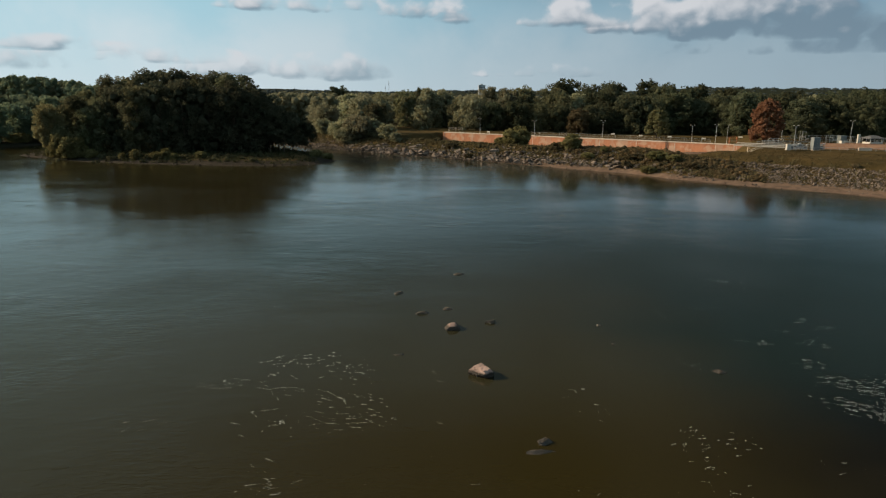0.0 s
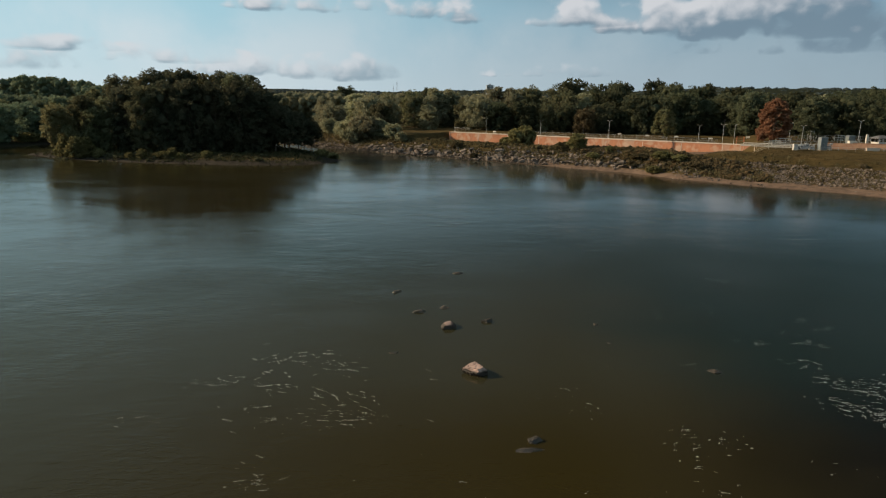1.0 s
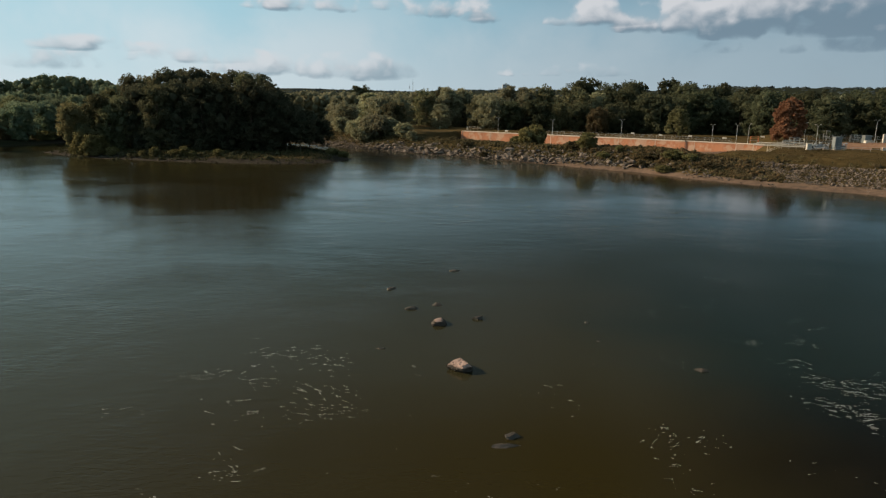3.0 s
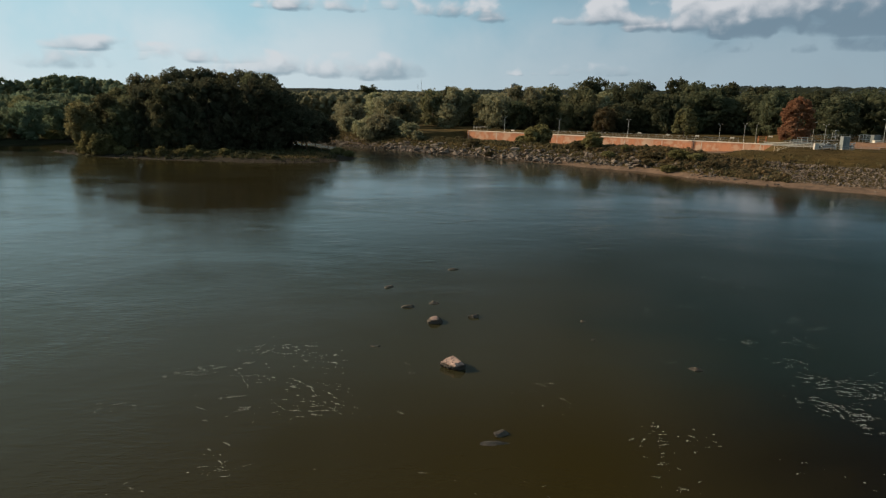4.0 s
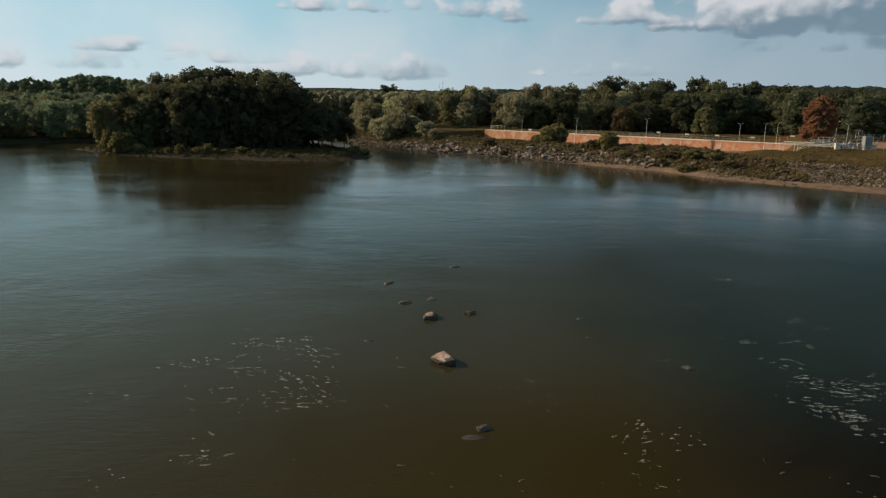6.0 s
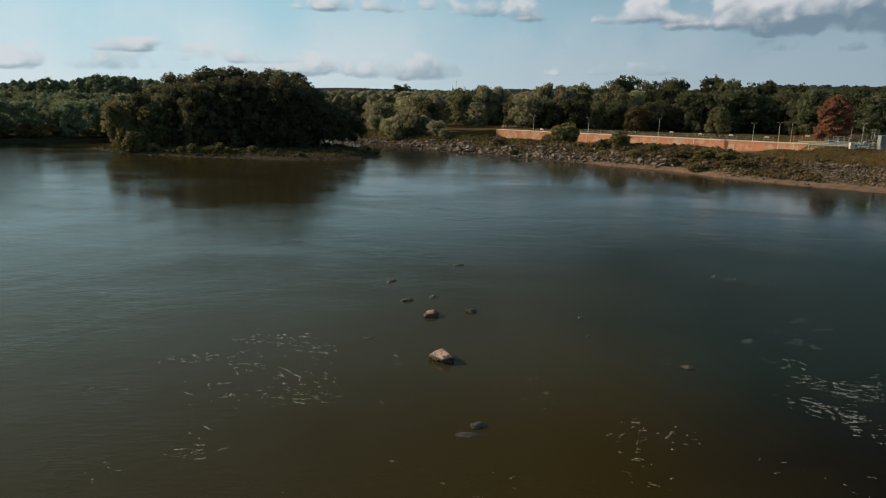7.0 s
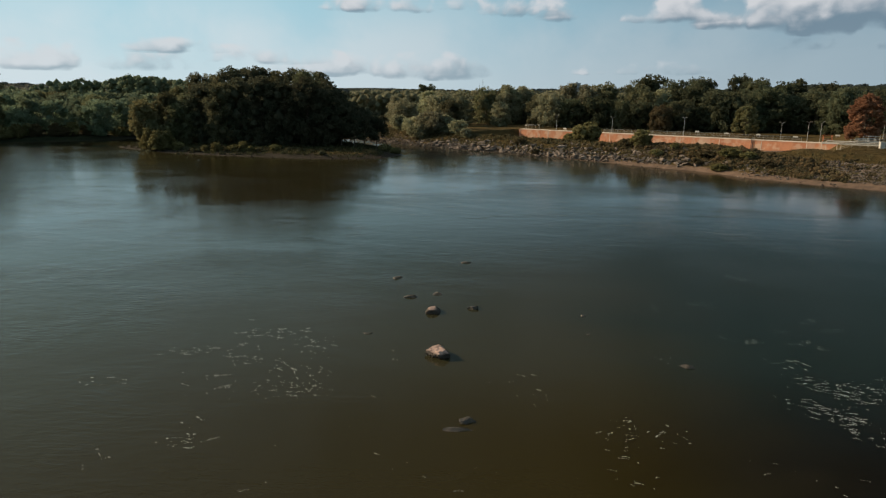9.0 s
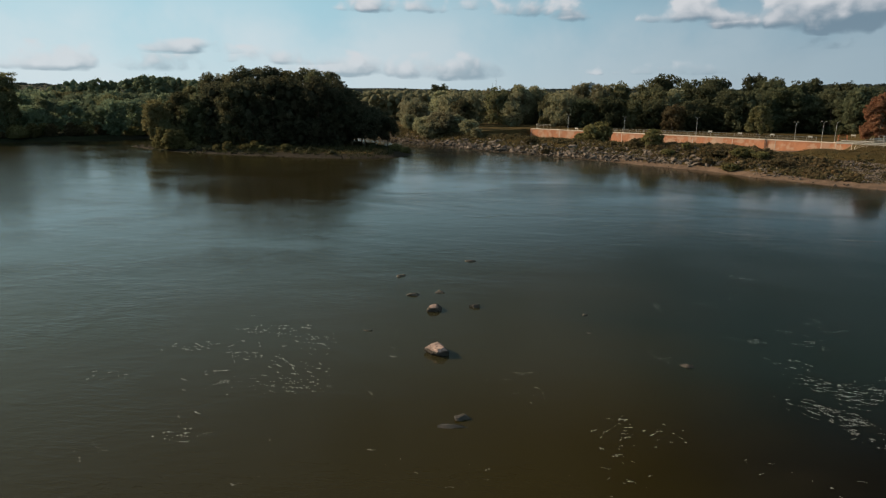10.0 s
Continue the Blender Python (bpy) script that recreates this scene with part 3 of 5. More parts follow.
YELLOW = Kind("tree", 7, LEAF_YELLOW, "yellowing willow leaning over the island shore", shape="round", low=0.3, per=44, size=0.017, boughs=1.2, lump=0.85)
BROWN = Kind("tree", 8, LEAF_DULL, "small brownish tree at the wood's edge", shape="round", per=44, size=0.016, boughs=1.3, lump=0.8)
ROUND = Kind("tree", 9, LEAF_LIME, "small round yellow-green tree on the lawn", shape="egg", low=0.14, per=26, size=0.02, boughs=3.0, lump=0.52)
RUST = Kind("tree", 10, LEAF_RUST, "rust red autumn tree beside the lawn", shape="egg", low=0.06, per=26, size=0.019, boughs=3.6, lump=0.5)
SCRUB = Kind("shrub", 11, LEAF_BUSH, "dense olive shrub growing on the bank", shape="round", size=0.03, low=0.0, category="shrub")
SCRUB_B = Kind("shrub", 12, LEAF_DULL, "dry yellowish shrub growing on the bank", shape="round", size=0.036, low=0.0, category="shrub")
SCRUB_HAZED = Kind("shrub", 14, LEAF_HAZED, "pale olive willow scrub above the stony bank", shape="round", size=0.026, low=0.0, category="shrub")
SCRUBD = Kind("shrub", 13, LEAF_BUSH, "olive green bush growing against the wall", shape="round", size=0.024, low=0.0, category="shrub", per=50)
WEST = Kind("tree", 41, LEAF_WEST_HAZE, "broad blue-green tree on the wooded west bank")
WEST_B = Kind("tree", 42, LEAF_WEST_HAZE, "blue-green tree with rounded crown on the wooded bank", shape="round", boughs=0.85)
BACK_WEST = Kind("tree", 35, LEAF_WEST_HAZE, "blue-green tree deeper in the west bank wood", per=14, size=0.03, boughs=0.6, shape="round")
BACK_GREEN = Kind("tree", 31, LEAF_MID, "green tree deeper in the riverside wood", per=14, size=0.03, boughs=0.6)
BACK_HAZED = Kind("tree", 32, LEAF_HAZED, "pale olive tree deeper in the riverside wood", per=14, size=0.03, boughs=0.6, shape="round")
BACK_OLIVE = Kind("tree", 33, LEAF_LIGHT, "olive green tree deeper in the riverside wood", per=14, size=0.03, boughs=0.6)
BACK_SHADED = Kind("tree", 34, LEAF_SHADE_DARK, "dark green tree deeper in the wood", per=14, size=0.03, boughs=0.6)

# wood on the island
planted(YELLOW, -122.6, 206.0, 16.0, 10.6, group="island trees")
planted(OLIVE, -117.7, 212.0, 17.7, 11.1, group="island trees")
planted(OLIVE, -118.6, 222.0, 19.6, 11.3, group="island trees")
planted(GREEN_B, -111.8, 222.0, 24.7, 9.3, group="island trees")
planted(GREEN, -108.6, 226.0, 24.2, 10.6, group="island trees")
planted(GREEN_B, -100.2, 219.0, 24.8, 9.9, group="island trees")
planted(ISLE, -97.8, 224.0, 26.6, 11.3, group="island trees")
planted(ISLE_B, -96.7, 232.0, 26.6, 10.9, group="island trees")
planted(ISLE, -89.9, 224.0, 26.7, 9.8, group="island trees")
planted(ISLE_B, -87.6, 230.0, 26.1, 10.4, group="island trees")
planted(OLIVE, -80.3, 222.0, 24.9, 10.4, group="island trees")
planted(ISLE, -78.0, 228.0, 26.3, 11.1, group="island trees")
planted(GREEN, -70.3, 220.0, 25.9, 11.5, group="island trees")
planted(ISLE_B, -68.5, 230.0, 25.0, 10.4, group="island trees")
planted(ISLE, -63.7, 224.0, 22.1, 9.1, group="island trees")
planted(ISLE_B, -61.3, 228.0, 19.4, 10.0, group="island trees")
planted(ISLE_HIGH, -56.4, 226.0, 15.2, 11.5, group="island trees")
planted(ISLE_HIGH, -51.5, 226.0, 13.4, 11.2, group="island trees")
planted(ISLE_HIGH, -48.6, 232.0, 11.3, 8.7, group="island trees")
planted(ISLE, -103.6, 212.0, 21.0, 11.4, group="island trees")
planted(GREEN, -96.7, 209.0, 20.7, 10.6, group="island trees")
planted(ISLE_B, -90.3, 211.0, 22.6, 11.7, group="island trees")
planted(ISLE, -81.7, 209.0, 23.0, 11.6, group="island trees")
planted(ISLE_B, -74.4, 210.0, 22.4, 11.7, group="island trees")
planted(ISLE, -66.2, 209.0, 22.8, 11.6, group="island trees")
planted(ISLE_B, -61.1, 210.0, 20.2, 10.6, group="island trees")
planted(GREEN_B, -109.9, 212.0, 17.1, 10.1, group="island trees")
planted(OLIVE, -113.1, 210.0, 14.0, 8.9, group="island trees")
planted(ISLE_HIGH, -56.3, 214.0, 16.0, 11.3, group="island trees")
planted(ISLE_HIGH, -51.7, 214.0, 12.0, 10.9, group="island trees")
planted(ISLE, -106.2, 238.0, 21.5, 12.0, group="island trees")
planted(ISLE_B, -87.9, 240.0, 21.7, 14.2, group="island trees")
planted(ISLE, -73.2, 238.0, 20.9, 14.1, group="island trees")
planted(OLIVE, -118.4, 204.0, 9.7, 7.7, group="island trees")
# scrub along the island's edge
planted(SCRUB, -117.7, 201.0, 7.5, 5.9, group="island shrubs")
planted(SCRUB, -113.6, 199.0, 6.6, 6.8, group="island shrubs")
planted(SCRUB, -110.8, 200.0, 6.3, 5.1, group="island shrubs")
planted(SCRUB, -120.8, 203.0, 3.4, 4.2, group="island shrubs")
planted(SCRUB, -96.0, 196.2, 1.9, 2.8, group="island shrubs")
planted(SCRUB, -91.6, 195.2, 3.0, 3.5, group="island shrubs")
planted(SCRUB, -85.4, 195.8, 2.0, 4.6, group="island shrubs")
planted(SCRUB, -82.7, 195.8, 3.2, 3.9, group="island shrubs")
planted(SCRUB, -79.7, 194.6, 1.9, 2.7, group="island shrubs")
planted(SCRUB, -73.0, 197.4, 2.0, 4.1, group="island shrubs")
planted(SCRUB, -106.9, 199.0, 2.6, 4.5, group="island shrubs")
planted(SCRUB, -41.3, 215.0, 2.2, 5.2, group="island shrubs")
planted(SCRUB, -36.6, 209.0, 2.0, 4.0, group="island shrubs")
# wood behind the wall and the field
planted(HAZED_TREE, -62.6, 330.0, 14.9, 12.3, group="riverside wood")
planted(HAZED_TREE, -54.7, 310.0, 13.5, 14.7, group="riverside wood")
planted(SHADED, -101.1, 640.0, 25.9, 21.6, group="riverside wood")
planted(HAZED_TREE, -48.6, 350.0, 17.6, 15.4, group="riverside wood")
planted(HAZED_TREE, -40.3, 335.0, 17.9, 17.0, group="riverside wood")
planted(GREEN_B, -30.5, 300.0, 13.3, 12.7, group="riverside wood")
planted(HAZED_TREE, -32.0, 350.0, 16.9, 13.6, group="riverside wood")
planted(HAZED_TREE, -26.3, 379.5, 18.3, 14.8, group="riverside wood")
planted(GREEN_B, -18.7, 356.5, 17.7, 13.3, group="riverside wood")
planted(SHADED, -17.2, 483.0, 23.1, 7.3, group="riverside wood")
planted(HAZED_TREE, -7.4, 362.2, 21.1, 17.7, group="riverside wood")
planted(HAZED_TREE, -10.2, 333.5, 12.5, 11.3, group="riverside wood")
planted(HAZED_TREE, 0.6, 368.0, 20.7, 14.3, group="riverside wood")
planted(GREEN_B, 9.1, 345.0, 16.3, 12.9, group="riverside wood")
planted(HAZED_TREE, 14.5, 335.8, 18.0, 17.6, group="riverside wood")
planted(HAZED_TREE, 23.9, 350.8, 22.2, 16.0, group="riverside wood")
planted(SHADED, 24.8, 332.0, 14.3, 14.1, group="riverside wood")
planted(HAZED_TREE, 32.6, 345.0, 21.4, 14.0, group="riverside wood")
planted(GREEN, 42.0, 354.2, 23.1, 17.3, group="riverside wood")
planted(SHADED_B, 37.3, 328.7, 15.8, 16.7, group="riverside wood")
planted(GREEN_B, 47.6, 325.7, 14.3, 10.0, group="riverside wood")
planted(GREEN, 57.7, 356.5, 23.3, 17.4, group="riverside wood")
planted(SHADED_B, 67.3, 369.6, 27.6, 20.5, group="riverside wood")
planted(BROWN, 64.1, 314.0, 12.4, 11.8, group="riverside wood")
planted(SHADED, 56.6, 323.0, 13.4, 12.6, group="riverside wood")
planted(WOOD_B, 75.4, 347.2, 23.9, 16.4, group="riverside wood")
planted(WOOD, 83.7, 341.6, 24.8, 18.4, group="riverside wood")
planted(WOOD, 74.5, 320.4, 15.0, 15.2, group="riverside wood")
planted(SHADED, 91.7, 358.4, 26.1, 14.5, group="riverside wood")
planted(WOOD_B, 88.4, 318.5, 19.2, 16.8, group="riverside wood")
planted(SHADED, 83.2, 319.4, 11.2, 11.9, group="riverside wood")
planted(SHADED, 109.2, 358.4, 27.6, 13.9, group="riverside wood")
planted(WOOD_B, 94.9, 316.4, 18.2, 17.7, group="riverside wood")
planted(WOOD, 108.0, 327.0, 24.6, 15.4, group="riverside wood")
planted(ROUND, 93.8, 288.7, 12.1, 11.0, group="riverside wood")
planted(SHADED, 111.3, 316.7, 20.8, 17.6, group="riverside wood")
planted(SHADED_B, 121.1, 332.5, 23.5, 15.7, group="riverside wood")
planted(SHADED_B, 130.3, 337.9, 24.5, 12.5, group="riverside wood")
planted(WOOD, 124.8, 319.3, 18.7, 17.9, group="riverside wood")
planted(SHADED, 115.5, 317.4, 13.4, 13.4, group="riverside wood")
planted(SHADED, 138.6, 327.0, 23.1, 13.8, group="riverside wood")
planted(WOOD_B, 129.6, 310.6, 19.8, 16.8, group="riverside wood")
planted(SHADED_B, 131.1, 299.4, 14.8, 12.7, group="riverside wood")
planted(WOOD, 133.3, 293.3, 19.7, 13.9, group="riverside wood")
planted(SHADED, 133.1, 293.5, 13.9, 10.0, group="riverside wood")
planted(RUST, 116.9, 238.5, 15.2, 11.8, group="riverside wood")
planted(SHADED, 144.5, 285.0, 18.1, 14.5, group="riverside wood")
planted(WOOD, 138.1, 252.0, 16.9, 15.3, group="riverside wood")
planted(SHADED, 157.3, 300.0, 19.3, 14.2, group="riverside wood")
planted(SHADED_B, 159.1, 270.0, 19.0, 15.0, group="riverside wood")
planted(SHADED, 148.8, 262.0, 16.3, 12.4, group="riverside wood")
planted(SHADED, 171.5, 272.0, 20.4, 15.1, group="riverside wood")
planted(SHADED_B, 157.5, 258.0, 17.0, 13.1, group="riverside wood")
planted(SHADED, 172.0, 262.0, 19.4, 14.6, group="riverside wood")
planted(SHADED, 158.8, 246.0, 14.1, 10.4, group="riverside wood")
planted(SHADED, 180.4, 262.0, 19.3, 14.6, group="riverside wood")
planted(SHADED_B, 189.5, 262.0, 18.4, 14.6, group="riverside wood")
# shrubs on the stony bank
planted(SCRUB_HAZED, -49.8, 275.5, 6.4, 8.0, group="bank shrubs")
planted(SCRUB_HAZED, -41.4, 264.1, 6.3, 9.0, group="bank shrubs")
planted(SCRUB_HAZED, -32.3, 256.5, 9.1, 14.0, group="bank shrubs")
planted(SCRUB_HAZED, -37.3, 254.6, 5.9, 8.7, group="bank shrubs")
planted(SCRUB_HAZED, -27.3, 258.4, 7.1, 9.7, group="bank shrubs")
planted(SCRUB_HAZED, -20.7, 248.9, 5.9, 8.1, group="bank shrubs")
planted(SCRUB_HAZED, -17.4, 243.2, 3.7, 5.0, group="bank shrubs")
planted(SCRUB_B, 15.6, 242.6, 1.4, 4.2, group="bank shrubs")
planted(SCRUBD, 25.2, 225.4, 6.6, 10.5, group="bank shrubs")
planted(SCRUBD, 20.8, 227.3, 2.7, 6.2, group="bank shrubs")
planted(SCRUB, 40.0, 203.4, 5.0, 7.0, group="bank shrubs")
planted(SCRUB_B, 36.3, 206.3, 2.5, 5.3, group="bank shrubs")
planted(SCRUB, 48.2, 194.8, 2.0, 2.9, group="bank shrubs")
planted(SCRUB_B, 55.7, 187.2, 1.4, 6.5, group="bank shrubs")
planted(SCRUBD, 60.2, 182.4, 2.3, 6.9, group="bank shrubs")
planted(SCRUB, 63.9, 179.5, 1.7, 4.6, group="bank shrubs")
planted(SCRUB_B, 67.1, 173.8, 1.6, 6.0, group="bank shrubs")
planted(SCRUB, 55.8, 175.7, 1.9, 4.2, group="bank shrubs")
planted(SCRUB_B, 51.9, 183.4, 2.1, 2.7, group="bank shrubs")
planted(SCRUB, 43.1, 193.9, 1.8, 3.8, group="bank shrubs")
planted(SCRUB_B, 8.7, 213.9, 1.7, 2.9, group="bank shrubs")
planted(SCRUB_B, 3.3, 225.4, 2.1, 4.2, group="bank shrubs")
# wood on the far bank to the west
planted(OLIVE_B, -196.5, 222.0, 24.2, 13.2, group="west bank wood")
planted(WEST_B, -215.5, 230.0, 25.3, 17.7, group="west bank wood")
planted(WEST, -215.2, 215.0, 24.3, 16.7, group="west bank wood")
planted(WEST, -225.8, 262.0, 15.5, 13.6, group="west bank wood")
planted(WEST, -224.9, 275.0, 16.6, 15.7, group="west bank wood")
planted(WEST, -205.2, 262.0, 13.7, 15.5, group="west bank wood")
planted(WEST, -213.6, 285.0, 15.2, 15.1, group="west bank wood")
planted(WEST_B, -194.3, 270.0, 13.8, 14.2, group="west bank wood")
planted(OLIVE, -184.8, 268.0, 15.6, 12.6, group="west bank wood")
planted(WEST, -190.3, 290.0, 16.5, 15.1, group="west bank wood")
planted(WEST_B, -172.4, 275.0, 15.0, 14.3, group="west bank wood")
planted(WEST, -181.3, 300.0, 17.1, 16.6, group="west bank wood")
planted(OLIVE_B, -169.2, 290.0, 15.9, 16.0, group="west bank wood")
planted(WEST, -208.5, 248.0, 10.7, 14.3, group="west bank wood")
planted(WEST_B, -199.8, 250.0, 8.4, 14.4, group="west bank wood")
planted(WEST_B, -193.9, 256.0, 8.4, 14.6, group="west bank wood")
planted(WEST, -186.1, 260.2, 10.0, 10.5, group="west bank wood")
planted(WEST, -175.3, 264.0, 8.5, 14.9, group="west bank wood")
planted(WEST, -215.5, 244.0, 11.8, 14.2, group="west bank wood")
planted(WEST, -171.2, 274.4, 12.8, 10.4, group="west bank wood")
planted(WEST, -200.4, 222.0, 10.0, 15.1, group="west bank wood")
planted(WEST_B, -198.9, 229.2, 10.2, 11.1, group="west bank wood")
planted(WEST, -191.2, 231.6, 10.7, 10.8, group="west bank wood")
planted(WEST_B, -189.3, 235.1, 14.4, 9.5, group="west bank wood")
planted(WEST, -182.8, 239.7, 13.6, 12.1, group="west bank wood")
planted(WEST_B, -174.7, 246.5, 11.8, 9.2, group="west bank wood")
planted(WEST, -167.4, 246.1, 14.7, 12.7, group="west bank wood")
planted(WEST_B, -165.3, 256.7, 14.8, 12.9, group="west bank wood")
planted(WEST, -162.1, 259.0, 12.7, 13.1, group="west bank wood")


# scrub at the foot of the west bank
for k in range(26):
    u = k / 25 + random.uniform(-0.02, 0.02)
    planted(random.choice((SCRUB, SCRUB_B)), -212 + 58 * u + random.uniform(-3, 1), 196 + 62 * u + random.uniform(1, 5), random.uniform(2.5, 5.5), random.uniform(5, 9), group="west bank shrubs")


# more of the wood, further back
def scatter(protos, n, spot, high, wide, group):
    for _ in range(n):
        x, y = spot()
        k = random.uniform(0.8, 1.12)
        planted(random.choice(protos), x, y, high * k, wide * k * random.uniform(0.85, 1.2), group=group)


def wood_spot():
    """A place in the wood behind the field, north of its edge."""
    u = random.random()
    return -40 + 260 * u, 368 - 85 * u + random.uniform(0, 70)


def shade_spot():
    """A place in the wood behind the works, where leaves are darkened for shade."""
    x, y = wood_spot()
    while x < 100:
        x, y = wood_spot()
    return x, y


def light_spot():
    x, y = wood_spot()
    while x >= 100:
        x, y = wood_spot()
    return x, y


scatter([BACK_HAZED, BACK_HAZED, BACK_GREEN, BACK_OLIVE], 36, light_spot, 18.5, 13.5, "riverside wood")
scatter([BACK_SHADED, BACK_SHADED, BACK_GREEN], 28, shade_spot, 17.0, 13.5, "riverside wood")
scatter([BACK_WEST, BACK_OLIVE], 22, lambda: (random.uniform(-260, -165), random.uniform(255, 330)), 16, 12, "west bank wood")


def far_woods(name, n, spot, seed, mat, label, grow=1.0):
    """Crowns of woods too far off to be counted."""
    rng = np.random.default_rng(seed)
    pts = np.array([spot(rng) for _ in range(n)])
    land = height(pts[:, 0], pts[:, 1])
    keep = land > 1.5
    pts, land = pts[keep], land[keep]
    cs, rs = [], []
    for (x, y), z in zip(pts, land):
        h = rng.uniform(12, 19) if grow == 1.0 else rng.uniform(4, 6.5)
        for _ in range(3):
            r = rng.uniform(3.0, 5.2) * grow ** 0.7
            cs.append((x + rng.normal() * 3 * grow, y + rng.normal() * 3 * grow, z + h - r - rng.random() * (5 if grow == 1.0 else 2)))
            rs.append(r)
    ob = new(name, leaf_mesh(name, cs, rs, 6, 0.7 * grow ** 0.7, rng, mat))
    return tagged(ob, label, "woods", kind="stuff")


def deep_wood(name, n, spot, seed, mat, label, tops=(15.0, 18.5)):
    """Trees deep in the woods, of which only the tops show: tall crowns of several puffs."""
    rng = np.random.default_rng(seed)
    pts = np.array([spot(rng) for _ in range(n)])
    land = height(pts[:, 0], pts[:, 1])
    cs, rs = [], []
    for (x, y), z in zip(pts, land):
        if z < 1.2:
            continue
        h, r0 = rng.uniform(*tops), rng.uniform(5.5, 8.0)
        for k in range(14):
            f = 0.3 + 0.7 * (k + 0.5) / 14
            q = r0 * math.sqrt(max(0.05, 1 - ((f - 0.55) / 0.5) ** 2)) * rng.uniform(0.3, 0.85)
            a = k * 2.4 + rng.normal() * 0.4
            r = rng.uniform(2.0, 3.4)
            cs.append((x + math.cos(a) * q, y + math.sin(a) * q, z + f * h - r * 0.6))
            rs.append(r)
    return tagged(new(name, leaf_mesh(name, cs, rs, 24, 0.45, rng, mat, 0.85)), label, "woods", kind="stuff")


deep_wood("western_hill_wood", 300, lambda rng: (rng.uniform(-520, -190), rng.uniform(310, 520)), 31, LEAF_WEST_HAZE, "dense wood on the low western hill, haze in its leaf colour", (14.5, 16.5))
deep_wood("inner_wood", 190, lambda rng: (rng.uniform(-110, 90), rng.uniform(385, 530)), 32, LEAF_HAZED, "dense green wood behind the lawn's edge")


deep_wood("inner_wood", 110, lambda rng: (rng.uniform(90, 300), rng.uniform(340, 500)), 33, LEAF_SHADE_DARK, "dense wood behind the works, leaves darkened for shade")


def far_spot(rng):
    y = 480 + 800 * rng.random() ** 1.6
    return rng.uniform(-0.62, 0.85) * y, y


def west_spot(rng):
    y = 480 + 420 * rng.random()
    return -y * rng.uniform(0.45, 1.25), y


far_woods("far_woods", 1500, far_spot, 21, LEAF_HAZED, "distant green woods on the river lowland")
far_woods("far_woods", 700, west_spot, 22, LEAF_WEST_HAZE, "woods on the low western hill, haze in their leaf colour")


def hill_spot(rng):
    y = rng.uniform(1000, 2700)
    return rng.uniform(-1.2, 0.95) * y, y


far_woods("far_woods", 2500, hill_spot, 23, LEAF_RIDGE_HAZE, "woods on the far low ridge, blue haze in their leaf colour", 1.9)


# ---- far landmarks ----
def mast(x, y, high):
    thing = new("radio_mast")
    thing.location = (x, y, ground_z(x, y) - 2)
    tagged(thing, "slender steel radio mast far beyond the woods", "radio mast", "radio masts")
    for k in range(3):
        a = k * 2.094
        bm = bmesh.new()
        tube(bm, [(math.cos(a) * 0.7, math.sin(a) * 0.7, 0), (math.cos(a) * 0.5, math.sin(a) * 0.5, high)], [0.2, 0.14], 5)
        part("leg", bm, STEEL, thing)
    bm = bmesh.new()
    tube(bm, [(0, 0, high - 6), (0, 0, high + 5)], [0.25, 0.12], 6)
    part("antenna", bm, STEEL, thing)
    for k in range(3):
        bm = bmesh.new()
        tube(bm, [(0, 0, high * (0.35 + 0.25 * k)), (0, 0, high * (0.35 + 0.25 * k) + 0.5)], [1.0, 1.0], 8)
        part("platform", bm, STEEL, thing)



# ---- stones, shrubs' ground and the stony bank ----
def stone_data(seed, mat, cuts=7, sub=2, squash=0.7):
    """An angular stone about one metre across."""
    rng = random.Random(seed)
    bm = bmesh.new()
    bmesh.ops.create_icosphere(bm, subdivisions=sub, radius=0.5)
    planes = []
    for _ in range(cuts):
        n = Vector((rng.gauss(0, 1), rng.gauss(0, 1), rng.gauss(0, 0.9))).normalized()
        planes.append((n, rng.uniform(0.2, 0.38)))
    for v in bm.verts:
        for n, d in planes:
            over = v.co.dot(n) - d
            if over > 0:
                v.co -= n * over * 0.92
        v.co.z *= squash
        v.co += Vector((rng.gauss(0, 1), rng.gauss(0, 1), rng.gauss(0, 1))) * 0.014
    me = bpy.data.meshes.new("stone")
    bm.to_mesh(me)
    bm.free()
    me.materials.append(mat)
    return me


def block_data(seed, mat, points=11, squash=0.62):
    """A broken block with flat faces and sharp edges, about one metre across."""
    rng = random.Random(seed)
    bm = bmesh.new()
    for _ in range(points):
        d = Vector((rng.uniform(-1, 1), rng.uniform(-1, 1), rng.uniform(-1, 1)))
        d /= max(abs(d.x), abs(d.y), abs(d.z)) ** 0.75
        bm.verts.new((d.x * 0.5, d.y * 0.42, d.z * 0.5 * squash))
    res = bmesh.ops.convex_hull(bm, input=bm.verts[:])
    loose = [v for v in bm.verts if not v.link_faces]
    bmesh.ops.delete(bm, geom=loose, context="VERTS")
    bmesh.ops.recalc_face_normals(bm, faces=bm.faces[:])
    me = bpy.data.meshes.new("stone")
    bm.to_mesh(me)
    bm.free()
    me.materials.append(mat)
    return me


STONES = [block_data(40 + k, STONE, 13, 0.5 + 0.05 * (k % 4)) for k in range(12)]
BLOCKS = [(np.array([v.co[:] for v in me.vertices]), [tuple(p.vertices) for p in me.polygons])
          for me in (block_data(70 + k, STONE, 10 + k % 4, 0.5 + 0.06 * (k % 4)) for k in range(12))]


